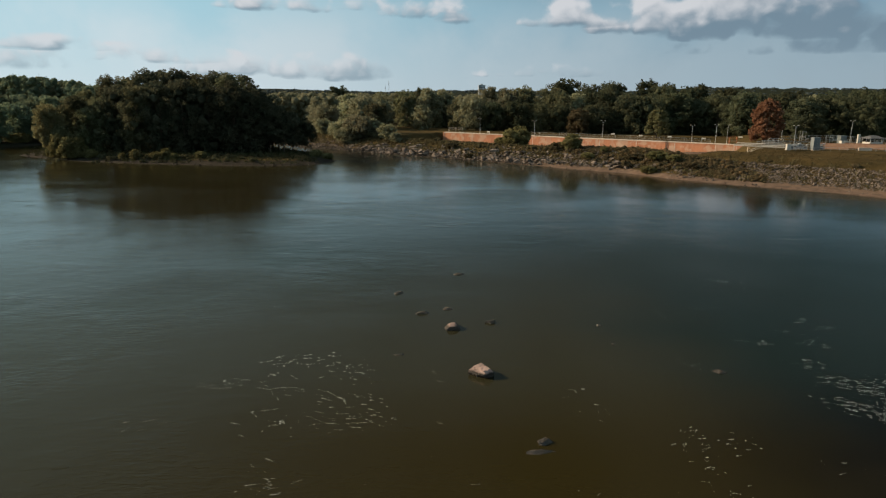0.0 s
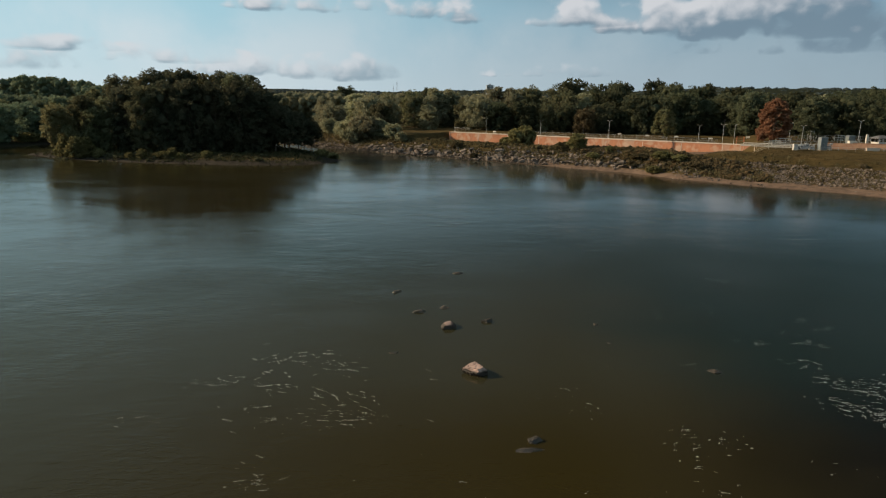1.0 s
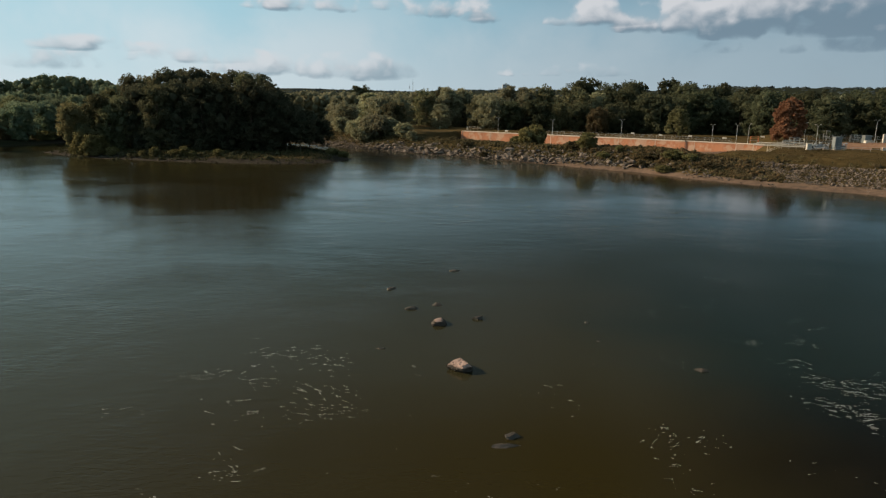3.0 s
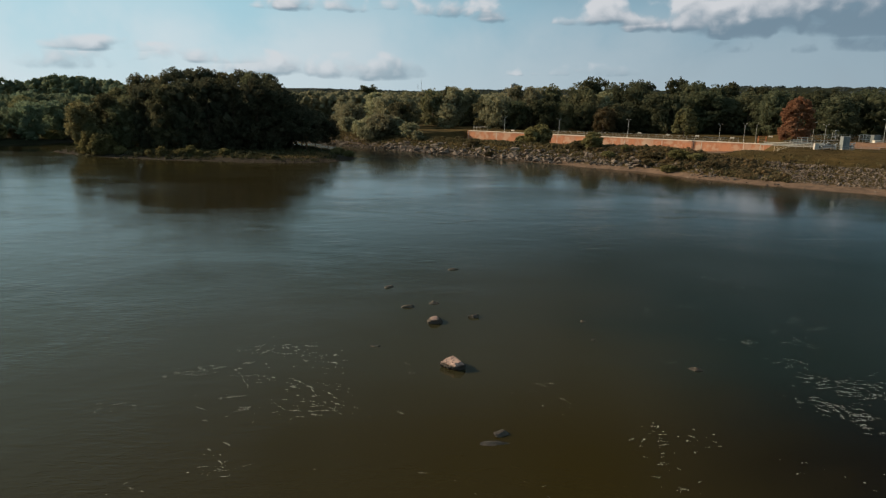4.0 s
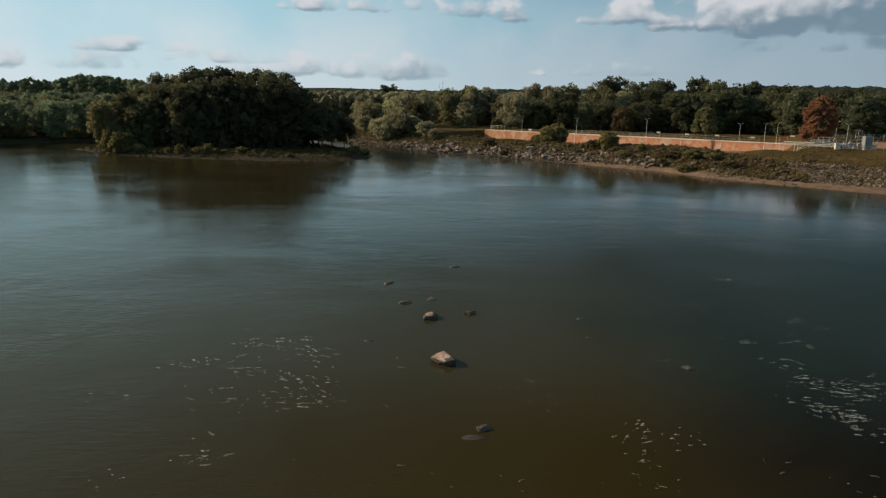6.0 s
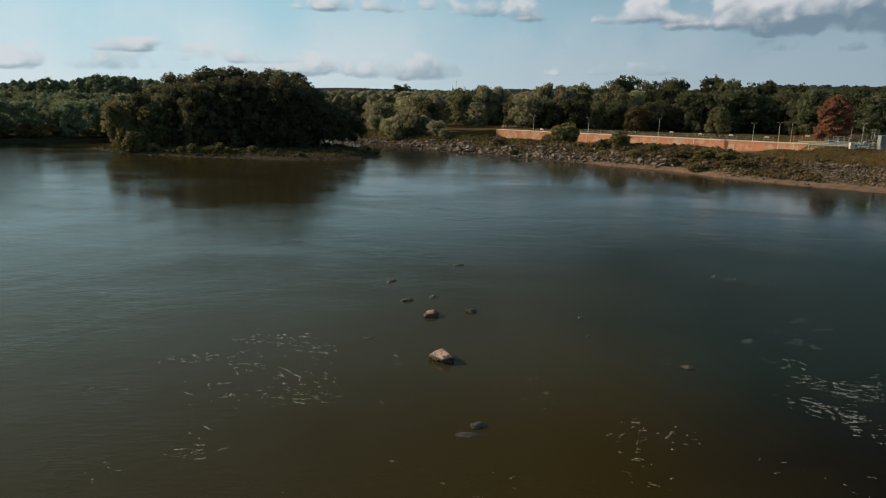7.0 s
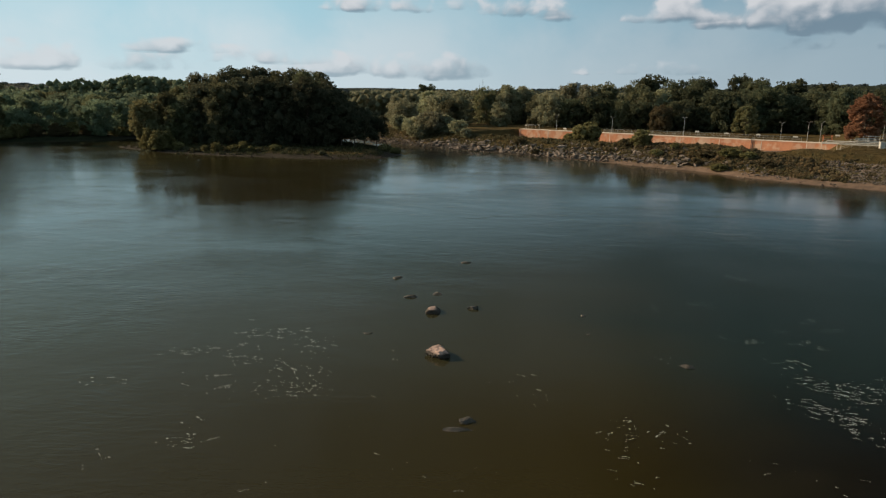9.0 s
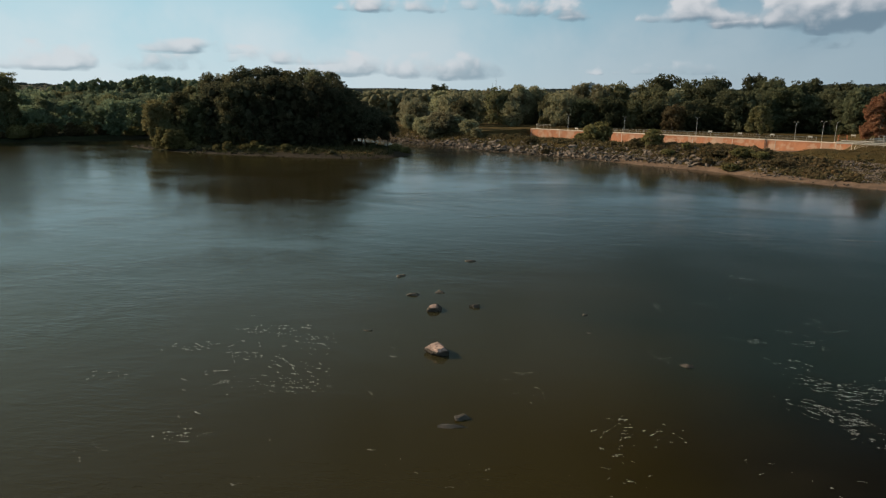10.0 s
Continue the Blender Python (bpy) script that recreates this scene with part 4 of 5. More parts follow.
def place_on_bank(x0, x1, d0, d1):
    """A place on the right bank: between two distances from the water's edge."""
    while True:
        i = random.randrange(1, 21)
        (ax, ay), (bx, by) = RIGHT_BANK[i], RIGHT_BANK[i + 1]
        t = random.random()
        if random.random() > math.hypot(bx - ax, by - ay) / 56:
            continue
        (px, py), (qx, qy) = RIGHT_BANK[i - 1], RIGHT_BANK[i + 2]
        # the way inland turns evenly from corner to corner
        na = Vector((by - py, px - bx)).normalized()
        nb = Vector((qy - ay, ax - qx)).normalized()
        n = na.lerp(nb, t).normalized()
        d = random.uniform(d0, d1)
        x, y = ax + (bx - ax) * t + n.x * d, ay + (by - ay) * t + n.y * d
        if x0 <= x <= x1:
            return x, y


def shore_distance(x, y):
    return float(inside_distance(np.array([x]), np.array([y]), RIGHT_BANK)[0])


def joined_stones(name, spots, label, mat=None):
    verts, faces = [], []
    pts = np.array([s[:2] for s in spots])
    zs = height(pts[:, 0], pts[:, 1])
    for (x, y, s, sink), z in zip(spots, zs):
        v, f = random.choice(BLOCKS)
        e = Euler((random.uniform(-0.9, 0.9), random.uniform(-0.9, 0.9), random.uniform(0, 6.28))).to_matrix()
        w = (v * np.array([s * random.uniform(0.8, 1.7), s * random.uniform(0.6, 1.1), s * random.uniform(0.4, 1.0)])) @ np.array(e).T
        o = len(verts)
        verts.extend((w + np.array([x, y, z + s * sink])).tolist())
        faces.extend([tuple(i + o for i in p) for p in f])
    return tagged(new(name, mesh_of(name, verts, faces, mat or STONE)), label, "stones", kind="stuff")


spots = []
for _ in range(3000):
    x, y = place_on_bank(-60, 68, 0.1, random.choice((5.0, 7.0, 10.0)))
    if x > 30 and shore_distance(x, y) < 2.4 or x > 48 and random.random() < 0.75:
        continue
    spots.append((x, y, random.choice((0.25, 0.35, 0.45, 0.6, 0.8, 1.1)), 0.1))
for _ in range(700):
    x, y = place_on_bank(14, 66, 1.5, 12.0)
    if x > 48 and random.random() < 0.75:
        continue
    spots.append((x, y, random.choice((0.4, 0.6, 0.8, 1.2)), 0.12))
for _ in range(9500):
    x, y = place_on_bank(72, 150, 5.5, 21.0)
    spots.append((x, y, random.choice((0.22, 0.28, 0.35, 0.45, 0.65)), 0.14))
for _ in range(160):
    x, y = place_on_bank(-60, 150, -0.8, 2.5)
    spots.append((x, y, random.choice((0.3, 0.4, 0.6)), 0.1))
riprap = joined_stones("riprap", spots, "grey-brown broken limestone riprap on the river bank")

for k in range(330):
    x, y = place_on_bank(-30, 66, 0.6, random.choice((4.5, 6.5, 9.0)))
    if x > 30 and shore_distance(x, y) < 2.8 or x > 50 and random.random() < 0.6:
        continue
    s = random.choice((0.9, 1.2, 1.5, 1.9, 2.5))
    ob = new("stone", STONES[k % 12])
    ob.parent = riprap
    ob.matrix_basis = (Matrix.Translation((x, y, ground_z(x, y) + 0.12 * s)) @ Euler((random.uniform(-0.45, 0.45), random.uniform(-0.45, 0.45), random.uniform(0, 6.28))).to_matrix().to_4x4()
                       @ Matrix.Diagonal((s * random.uniform(0.9, 1.3), s * random.uniform(0.6, 0.9), s * random.uniform(0.5, 0.9), 1)))


clods = []
for _ in range(420):
    k = random.randrange(0, 16)
    (ax, ay), (bx, by) = ISLAND[k], ISLAND[k + 1]
    t = random.random()
    clods.append((ax + (bx - ax) * t + random.gauss(0, 0.5), ay + (by - ay) * t + random.uniform(-0.4, 3.0), random.choice((0.15, 0.2, 0.3, 0.45, 0.7)), 0.05))
joined_stones("mud_clods", clods, "dark mud clods and small stones along the island's edge", MUD)


# dry grass and weeds, too fine to count
def tufts(name, spots, label, mat, tall=0.7, blades=5):
    rng = np.random.default_rng(5)
    p = np.array(spots)
    z = height(p[:, 0], p[:, 1])
    p, z = p[z > 0.25], z[z > 0.25]
    n = len(p) * blades
    base = np.repeat(np.column_stack([p, z]), blades, 0) + np.column_stack([rng.normal(size=(n, 2)) * 0.35, np.full(n, -0.05)])
    a = rng.random(n) * 6.283
    h = tall * (0.5 + rng.random(n))
    side = np.column_stack([np.cos(a), np.sin(a), np.zeros(n)]) * (0.14 * tall / 0.7)
    tip = base + np.column_stack([rng.normal(size=(n, 2)) * 0.28, h])
    mid = base * 0.45 + tip * 0.55 + np.column_stack([rng.normal(size=(n, 2)) * 0.06, np.zeros(n)])
    v = np.stack([base - side * 0.6, base + side * 0.6, mid + side, tip, mid - side], 1).reshape(-1, 3)
    f = np.arange(5 * n).reshape(-1, 5)
    return tagged(new(name, mesh_of(name, v.tolist(), f.tolist(), mat)), label, "grass", kind="stuff")


GRASS = foliage("dry_grass", (0.062, 0.045, 0.018), (0.125, 0.088, 0.038), 0.25, 0.5)
WEEDS = foliage("green_weeds", (0.09, 0.075, 0.032), (0.19, 0.15, 0.065), 0.2)
ISLAND_BRUSH = foliage("island_brush", (0.045, 0.05, 0.028), (0.15, 0.135, 0.07))
ISLAND_WEEDS = foliage("island_weeds", (0.035, 0.038, 0.016), (0.095, 0.088, 0.038), 0.2)
tufts("dry_grass", [place_on_bank(-60, 72, 8, 19) for _ in range(1800)] + [place_on_bank(74, 160, 22, 47) for _ in range(3600)], "dry tan grass on the river bank", GRASS, 0.2)
tufts("weeds", [place_on_bank(-60, 72, 4, 17) for _ in range(2400)] + [place_on_bank(50, 80, 5, 22) for _ in range(700)] + [place_on_bank(76, 120, 6, 27) for _ in range(180)], "green weeds between the bank's stones", WEEDS, 0.6)


def brush(name, n, spot, seed, mat, label):
    """Low tangled brush that nobody could count."""
    rng = np.random.default_rng(seed)
    cs, rs = [], []
    for _ in range(n):
        x, y = spot()
        r = random.choice((0.4, 0.5, 0.7, 0.9, 1.2))
        z = ground_z(x, y)
        for _ in range(4):
            q = r * random.uniform(0.35, 0.8)
            cs.append((x + random.gauss(0, r * 0.6), y + random.gauss(0, r * 0.6), z + q * random.uniform(0.1, 0.7)))
            rs.append(q)
    return tagged(new(name, leaf_mesh(name, cs, rs, 24, 0.17, rng, mat, 0.7)), label, "brush", kind="stuff")


brush("brush", 300, lambda: place_on_bank(42, 79, 5, 20), 61, LEAF_DULL, "brown tangled brush on the river bank")
brush("brush", 240, lambda: place_on_bank(40, 80, 5, 21), 62, LEAF_SEDGE, "russet tangled brush on the river bank")
brush("brush", 110, lambda: place_on_bank(-45, 44, 8, 16), 63, LEAF_DULL, "dry brush between the stones and the wall")
brush("brush", 36, lambda: place_on_bank(84, 140, 6, 24), 64, LEAF_DULL, "dry brush between the bank's stones")
brush("brush", 90, lambda: (random.uniform(-122, -52), random.uniform(190.5, 202)), 65, ISLAND_BRUSH, "low dark brush on the island's edge")
tufts("island_weeds", [(random.uniform(-136, -38), random.uniform(190, 240)) for _ in range(2200)], "low weeds on the island's muddy edge", ISLAND_WEEDS, 0.6)


# ---- boulders in the river ----
def boulder(x, y, wide, deep, high, mat, label, seed, turn=0.0, under=0.5):
    me = stone_data(seed, mat, cuts=9, sub=4, squash=1.0)
    me.polygons.foreach_set("use_smooth", [False] * len(me.polygons))
    ob = new("boulder", me)
    lo, hi = min(v.co.z for v in me.vertices), max(v.co.z for v in me.vertices)
    k = (high + under) / (hi - lo)
    ob.matrix_basis = Matrix.Translation((x, y, -under - lo * k)) @ Matrix.Rotation(turn, 4, "Z") @ Matrix.Diagonal((wide * 1.15, deep * 1.15, k, 1))
    return tagged(ob, label, "boulder", group="boulders in the river")


boulder(3.0, 44.9, 2.05, 1.7, 0.78, STONE_PINK, "large pinkish granite boulder standing in the river", 101, 0.3)
boulder(1.1, 54.6, 2.05, 1.4, 0.5, STONE_PINK, "flat-topped tan boulder rising from the river", 102, 1.0)
boulder(4.5, 56.2, 1.35, 0.9, 0.28, STONE_DARK, "low dark wet boulder in the river", 103, 0.2)
boulder(-1.6, 58.6, 1.7, 1.1, 0.24, STONE_DARK, "low dark wet boulder in the river", 104, 0.5)
boulder(6.35, 35.15, 1.3, 0.8, 0.24, STONE_DARK, "low brown stone just above the water", 105, 0.1)
boulder(5.95, 33.9, 2.4, 0.8, 0.15, STONE_DARK, "dark flat stone awash in the river", 106, 0.0)
boulder(21.1, 45.8, 1.7, 0.8, 0.18, STONE_DARK, "dark flat stone awash in the river", 107, 0.1)
boulder(14.3, 55.8, 0.9, 0.6, 0.10, STONE_DARK, "dark flat stone awash in the river", 108, 0.2)
boulder(14.4, 51.2, 0.8, 0.4, 0.04, STONE_DARK, "dark stone barely breaking the water", 109, 0.0)
boulder(13.1, 46.3, 0.7, 0.35, 0.03, STONE_DARK, "dark stone barely breaking the water", 110, 0.4)
boulder(7.2, 40.7, 0.9, 0.35, 0.02, STONE_DARK, "dark stone barely breaking the water", 111, 0.0)
boulder(0.6, 59.9, 1.3, 0.9, 0.20, STONE_DARK, "low dark wet boulder in the river", 112, 0.7)
boulder(-4.2, 64.9, 1.3, 0.8, 0.16, STONE_DARK, "low dark wet boulder in the river", 113, 0.4)
boulder(-3.3, 48.5, 1.5, 0.6, 0.08, STONE_DARK, "dark flat stone awash in the river", 114, 0.1)
boulder(2.1, 72.6, 1.4, 0.9, 0.16, STONE_DARK, "low dark wet boulder in the river", 115, 0.1)


# ---- foam ----
FLECKS = []


def streak(x0, y0, x1, y1, n, wild=0.35):
    """Foam flecks drifting in a line, some strung together."""
    a = math.atan2(y1 - y0, x1 - x0)
    a = max(-0.8, min(0.8, a)) if abs(a) < 1.57 else 0.3
    n, wild = 2.9 * min(n, 55), 1.9 * wild
    while n > 0:
        t = random.random()
        x, y = x0 + (x1 - x0) * t + random.gauss(0, wild), y0 + (y1 - y0) * t + random.gauss(0, wild) + 0.3 * math.sin(t * 9)
        b = a * 0.6 + random.gauss(0, 0.3)
        for _ in range(random.choice((1, 1, 2, 3, 4, 7))):
            size = random.choice((0.010, 0.013, 0.017, 0.021, 0.026, 0.035))
            FLECKS.append((x, y, size, b + random.gauss(0, 0.35)))
            x, y = x + math.cos(b) * size * random.uniform(2.2, 5), y + math.sin(b) * size * 3 + random.gauss(0, 0.05)
            n -= 1


def foam():
    streak(-13.4, 47.3, -9.9, 46.4, 34)
    streak(-10.2, 47.3, -5.8, 46.2, 34)
    streak(-8.4, 46.0, -5.3, 44.1, 26)
    streak(-17.4, 41.9, -13.9, 43.0, 36, 0.2)
    streak(-12.8, 42.9, -9.9, 41.4, 34)
    streak(-8.8, 41.5, -4.3, 39.9, 40)
    streak(-12.3, 38.3, -11.1, 38.6, 10, 0.12)
    streak(-10.7, 37.2, -3.7, 37.1, 46)
    streak(-7.3, 38.1, -3.4, 37.6, 30)
    streak(-20.1, 35.8, -15.6, 37.2, 14, 0.2)
    streak(-10.7, 30.1, -7.9, 30.2, 14, 0.25)
    streak(-10.0, 30.6, -9.2, 31.0, 10, 0.25)
    streak(-13.4, 27.6, -12.2, 27.7, 6)
    streak(-10.8, 32.3, -10.0, 32.0, 4)
    streak(25.6, 52.3, 27.7, 51.3, 18, 0.25)
    streak(33.9, 58.2, 34.7, 54.6, 14)
    streak(30.7, 54.2, 32.4, 50.7, 22)
    streak(28.1, 47.8, 29.2, 46.6, 24)
    streak(28.5, 44.9, 31.4, 42.3, 90, 0.45)
    streak(29.6, 43.9, 31.1, 43.1, 50, 0.4)
    streak(26.9, 41.4, 29.9, 38.6, 110, 0.4)
    streak(27.2, 40.4, 29.9, 38.8, 60, 0.3)
    streak(31.6, 44.1, 34.1, 43.9, 40)
    streak(31.5, 42.2, 36.0, 40.0, 60, 0.7)
    streak(28.7, 38.5, 30.2, 37.2, 34, 0.4)
    streak(30.2, 37.2, 33.5, 33.5, 40, 0.6)
    streak(14.9, 34.5, 15.8, 34.9, 10, 0.3)
    streak(15.3, 35.9, 16.8, 36.6, 14, 0.3)
    streak(15.3, 33.6, 15.3, 31.6, 12, 0.3)
    streak(14.5, 30.3, 15.4, 30.6, 8, 0.4)
    streak(17.0, 35.2, 18.5, 34.8, 12, 0.4)
    streak(8.7, 41.5, 9.4, 42.0, 6)
    streak(9.7, 39.3, 11.1, 38.4, 7)
    streak(7.2, 29.2, 8.3, 29.2, 6)
    streak(25.6, 30.5, 26.3, 30.4, 8)
    streak(22.5, 33.7, 22.5, 32.2, 5)
    streak(18.6, 47.4, 20.2, 47.0, 7)
    streak(19.5, 59.9, 21.1, 58.0, 10)
    streak(24.2, 59.9, 27.4, 61.6, 10)
    streak(31.1, 71.1, 34.7, 67.8, 16)
    streak(-6.0, 33.0, 14.0, 28.0, 16, 2.2)
    streak(-18.0, 50.0, 0.0, 34.0, 24, 3.0)
    verts, faces = [], []
    for x, y, r, a in FLECKS:
        k = random.randint(6, 8)
        long, thin, bend = r * random.uniform(1.0, 2.2), r * random.uniform(0.3, 0.6), random.gauss(0, 0.5)
        o = len(verts)
        for i in range(k):
            c, s = math.cos(6.283 * i / k) * long * random.uniform(0.7, 1.2), math.sin(6.283 * i / k) * thin * random.uniform(0.5, 1.3)
            s += bend * c * c / long
            verts.append((x + c * math.cos(a) - s * math.sin(a), y + c * math.sin(a) + s * math.cos(a), 0.003))
        verts.append((x, y, 0.003 + r * 0.16))
        faces.extend((o + i, o + (i + 1) % k, o + k) for i in range(k))
    return tagged(new("foam", mesh_of("foam", verts, faces, FOAM, True)), "white foam flecks drifting on the river", "foam", kind="stuff")


FOAM = surface("foam", ((0.88, 0.89, 0.88), (0.74, 0.75, 0.74), (0.92, 0.92, 0.9)), 3.0, 20.0, 0.7, relief=0)
foam()


# ---- river wall ----
def wall_material():
    m, n = material("orange_stained_concrete", 0.9)
    pos = n.pos
    rust = n.noise(n.vmath("MULTIPLY", pos, (0.6, 0.6, 0.25)), 0.6, 5.0, 0.6, 0.5)
    fine = n.noise(pos, 5.0, 5.0, 0.65)
    run = n.noise(n.vmath("MULTIPLY", pos, (2.2, 2.2, 0.12)), 1.0, 3.0, 0.6)
    z = n.add("ShaderNodeSeparateXYZ", pos).outputs[2]
    rnd = n.add("ShaderNodeObjectInfo").outputs["Random"]
    col = n.mix(n.ramp(rust, 0.35, 0.65), (0.60, 0.265, 0.145, 1), (0.49, 0.205, 0.112, 1))
    col = n.mix(n.math("MULTIPLY", n.ramp(run, 0.6, 0.75), 0.5), col, (0.60, 0.40, 0.28, 1))
    col = n.mix(n.math("MULTIPLY", n.ramp(n.noise(pos, 0.3, 4.0), 0.5, 0.6), 0.7), col, (0.62, 0.42, 0.30, 1))
    col = n.mix(n.math("MULTIPLY", n.ramp(rnd, 0.7, 1.0), n.math("MULTIPLY", n.ramp(rust, 0.5, 0.6), 0.6)), col, (0.62, 0.47, 0.36, 1))
    col = n.mix(n.math("MULTIPLY", n.ramp(fine, 0.5, 0.8), 0.35), col, (0.25, 0.12, 0.07, 1))
    n.put(n.bsdf.inputs["Base Color"], col)
    bump(n, fine, 0.4, 0.03)
    return m


WALL = wall_material()
COPING = surface("pale_concrete", ((0.68, 0.56, 0.46), (0.60, 0.48, 0.38), (0.45, 0.34, 0.26)), 0.7, 6.0, 0.9, depth=0.02)
PALE = surface("pale_paint", ((0.55, 0.52, 0.47), (0.47, 0.45, 0.41), (0.35, 0.32, 0.29)), 0.9, 8.0, 0.6, relief=0.15, depth=0.01)
STEEL = surface("galvanised_steel", ((0.46, 0.47, 0.47), (0.38, 0.39, 0.40), (0.28, 0.27, 0.26)), 1.5, 12.0, 0.5, 0.6, relief=0.1, depth=0.01)
GREYBLUE = surface("grey_blue_sheet_metal", ((0.17, 0.19, 0.195), (0.135, 0.155, 0.16), (0.24, 0.245, 0.24)), 0.8, 9.0, 0.6, 0.15, relief=0.1, depth=0.01)
DARKROOF = surface("dark_roofing", ((0.10, 0.10, 0.10), (0.07, 0.07, 0.075), (0.14, 0.13, 0.12)), 0.8, 9.0, 0.85, depth=0.02)
GLASSY = surface("dark_glass", ((0.02, 0.022, 0.025), (0.03, 0.03, 0.032), (0.04, 0.04, 0.04)), 1.0, 6.0, 0.15, relief=0)
RUBBER = surface("rubber", ((0.03, 0.03, 0.03), (0.04, 0.04, 0.04), (0.02, 0.02, 0.02)), 1.0, 9.0, 0.85, relief=0)
ORANGE = surface("orange_paint", ((0.55, 0.17, 0.07), (0.45, 0.14, 0.06), (0.35, 0.16, 0.09)), 1.2, 9.0, 0.6, relief=0.1, depth=0.01)
FADED = surface("faded_orange_concrete", ((0.40, 0.235, 0.15), (0.33, 0.19, 0.125), (0.48, 0.34, 0.25)), 0.8, 7.0, 0.9, depth=0.02)

wall_turn = math.atan2(along.y, along.x)
wall_len = (WALL_B - WALL_A).length


def river_wall():
    thing = new("wall_river")
    thing.matrix_basis = Matrix.Translation((*WALL_A[:2], 0)) @ Matrix.Rotation(wall_turn, 4, "Z")
    tagged(thing, "long low orange-stained concrete river wall with pale coping", "wall", kind="structure")
    count = 24
    w = wall_len / count
    bm = bmesh.new()
    box(bm, 0.02, 0.0, -0.6, w - 0.02, 0.5, WALL_TOP - 0.25, 0.02)
    panel = bpy.data.meshes.new("panel")
    bm.to_mesh(panel)
    bm.free()
    panel.materials.append(WALL)
    bm = bmesh.new()
    box(bm, 0.01, -0.12, WALL_TOP - 0.25, w - 0.01, 3.0, WALL_TOP, 0.03)
    cope = bpy.data.meshes.new("coping")
    bm.to_mesh(cope)
    bm.free()
    cope.materials.append(COPING)
    bm = bmesh.new()
    box(bm, -0.13, -0.06, -0.6, 0.13, 0.0, WALL_TOP - 0.25, 0.02)
    rib = bpy.data.meshes.new("pilaster")
    bm.to_mesh(rib)
    bm.free()
    rib.materials.append(COPING)
    for k in range(count + 2):
        for name, me in (("panel", panel), ("coping", cope)):
            part(name, me, None, thing).location = (k * w, 0, 0)
        if k % 3 == 0:
            part("pilaster", rib, None, thing).location = (k * w, -0.003, 0)
    bm = bmesh.new()
    box(bm, -0.5, -0.15, -0.6, -0.01, 3.1, WALL_TOP, 0.03)
    part("return_wall", bm, WALL, thing)


river_wall()


def wall_ladder():
    thing = new("ladder")
    x, y, _ = WALL_A + along * 101.0 + Vector((along.y, -along.x, 0)) * 0.16
    thing.matrix_basis = Matrix.Translation((x, y, 0)) @ Matrix.Rotation(wall_turn, 4, "Z")
    tagged(thing, "dark steel ladder fixed to the river wall", "ladder")
    for px in (-0.3, 0.3):
        bm = bmesh.new()
        tube(bm, [(px, 0, 0.2), (px, 0, WALL_TOP + 0.6)], [0.07, 0.07], 6)
        part("side_rail", bm, DARKROOF, thing)
    for k in range(12):
        bm = bmesh.new()
        tube(bm, [(-0.3, 0, 0.4 + 0.32 * k), (0.3, 0, 0.4 + 0.32 * k)], [0.05, 0.05], 5)
        part("rung", bm, DARKROOF, thing)


wall_ladder()


def on_wall(s, back):
    """A place beside the wall: metres along it, and behind it."""
    p = WALL_A + along * s + Vector((-along.y, along.x, 0)) * back
    return p.x, p.y


# ---- fences, rails and lamps ----
def railing(points, high, rails, post_gap, mat, label, rail_r=0.04, post_r=0.05, name="railing"):
    """Upright posts and level rails from point to point."""
    thing = new(name)
    x0, y0 = points[0]
    z0 = ground_z(x0, y0)
    thing.location = (x0, y0, z0)
    tagged(thing, label, name.replace("_", " "))
    tops = []
    for (ax, ay), (bx, by) in zip(points, points[1:]):
        n = max(1, round(math.hypot(bx - ax, by - ay) / post_gap))
        tops += [(ax + (bx - ax) * k / n, ay + (by - ay) * k / n) for k in range(n)]
    tops.append(points[-1])
    feet = [(x, y, ground_z(x, y)) for x, y in tops]
    bm = bmesh.new()
    tube(bm, [(0, 0, -0.3), (0, 0, high)], [post_r, post_r], 6)
    me = bpy.data.meshes.new("post")
    bm.to_mesh(me)
    bm.free()
    me.materials.append(mat)
    for x, y, z in feet:
        part("post", me, None, thing).location = (x - x0, y - y0, z - z0)
    for h in rails:
        bm = bmesh.new()
        tube(bm, [(x - x0, y - y0, z - z0 + h) for x, y, z in feet], [rail_r] * len(feet), 6)
        part("rail", bm, mat, thing)
    return thing


def wire_fence(points, high, label):
    thing = railing(points, high, (0.1, high * 0.5, high), 3.0, STEEL, label, 0.03, 0.045, "wire_fence")
    x0, y0, z0 = thing.location
    bm = bmesh.new()
    for (ax, ay), (bx, by) in zip(points, points[1:]):
        n = int(math.hypot(bx - ax, by - ay) / 0.35)
        for k in range(n):
            x, y = ax + (bx - ax) * k / n, ay + (by - ay) * k / n
            z = ground_z(x, y)
            tube(bm, [(x - x0, y - y0, z - z0 + 0.1), (x - x0, y - y0, z - z0 + high)], [0.011, 0.011], 3, False)
    part("wires", bm, STEEL, thing)


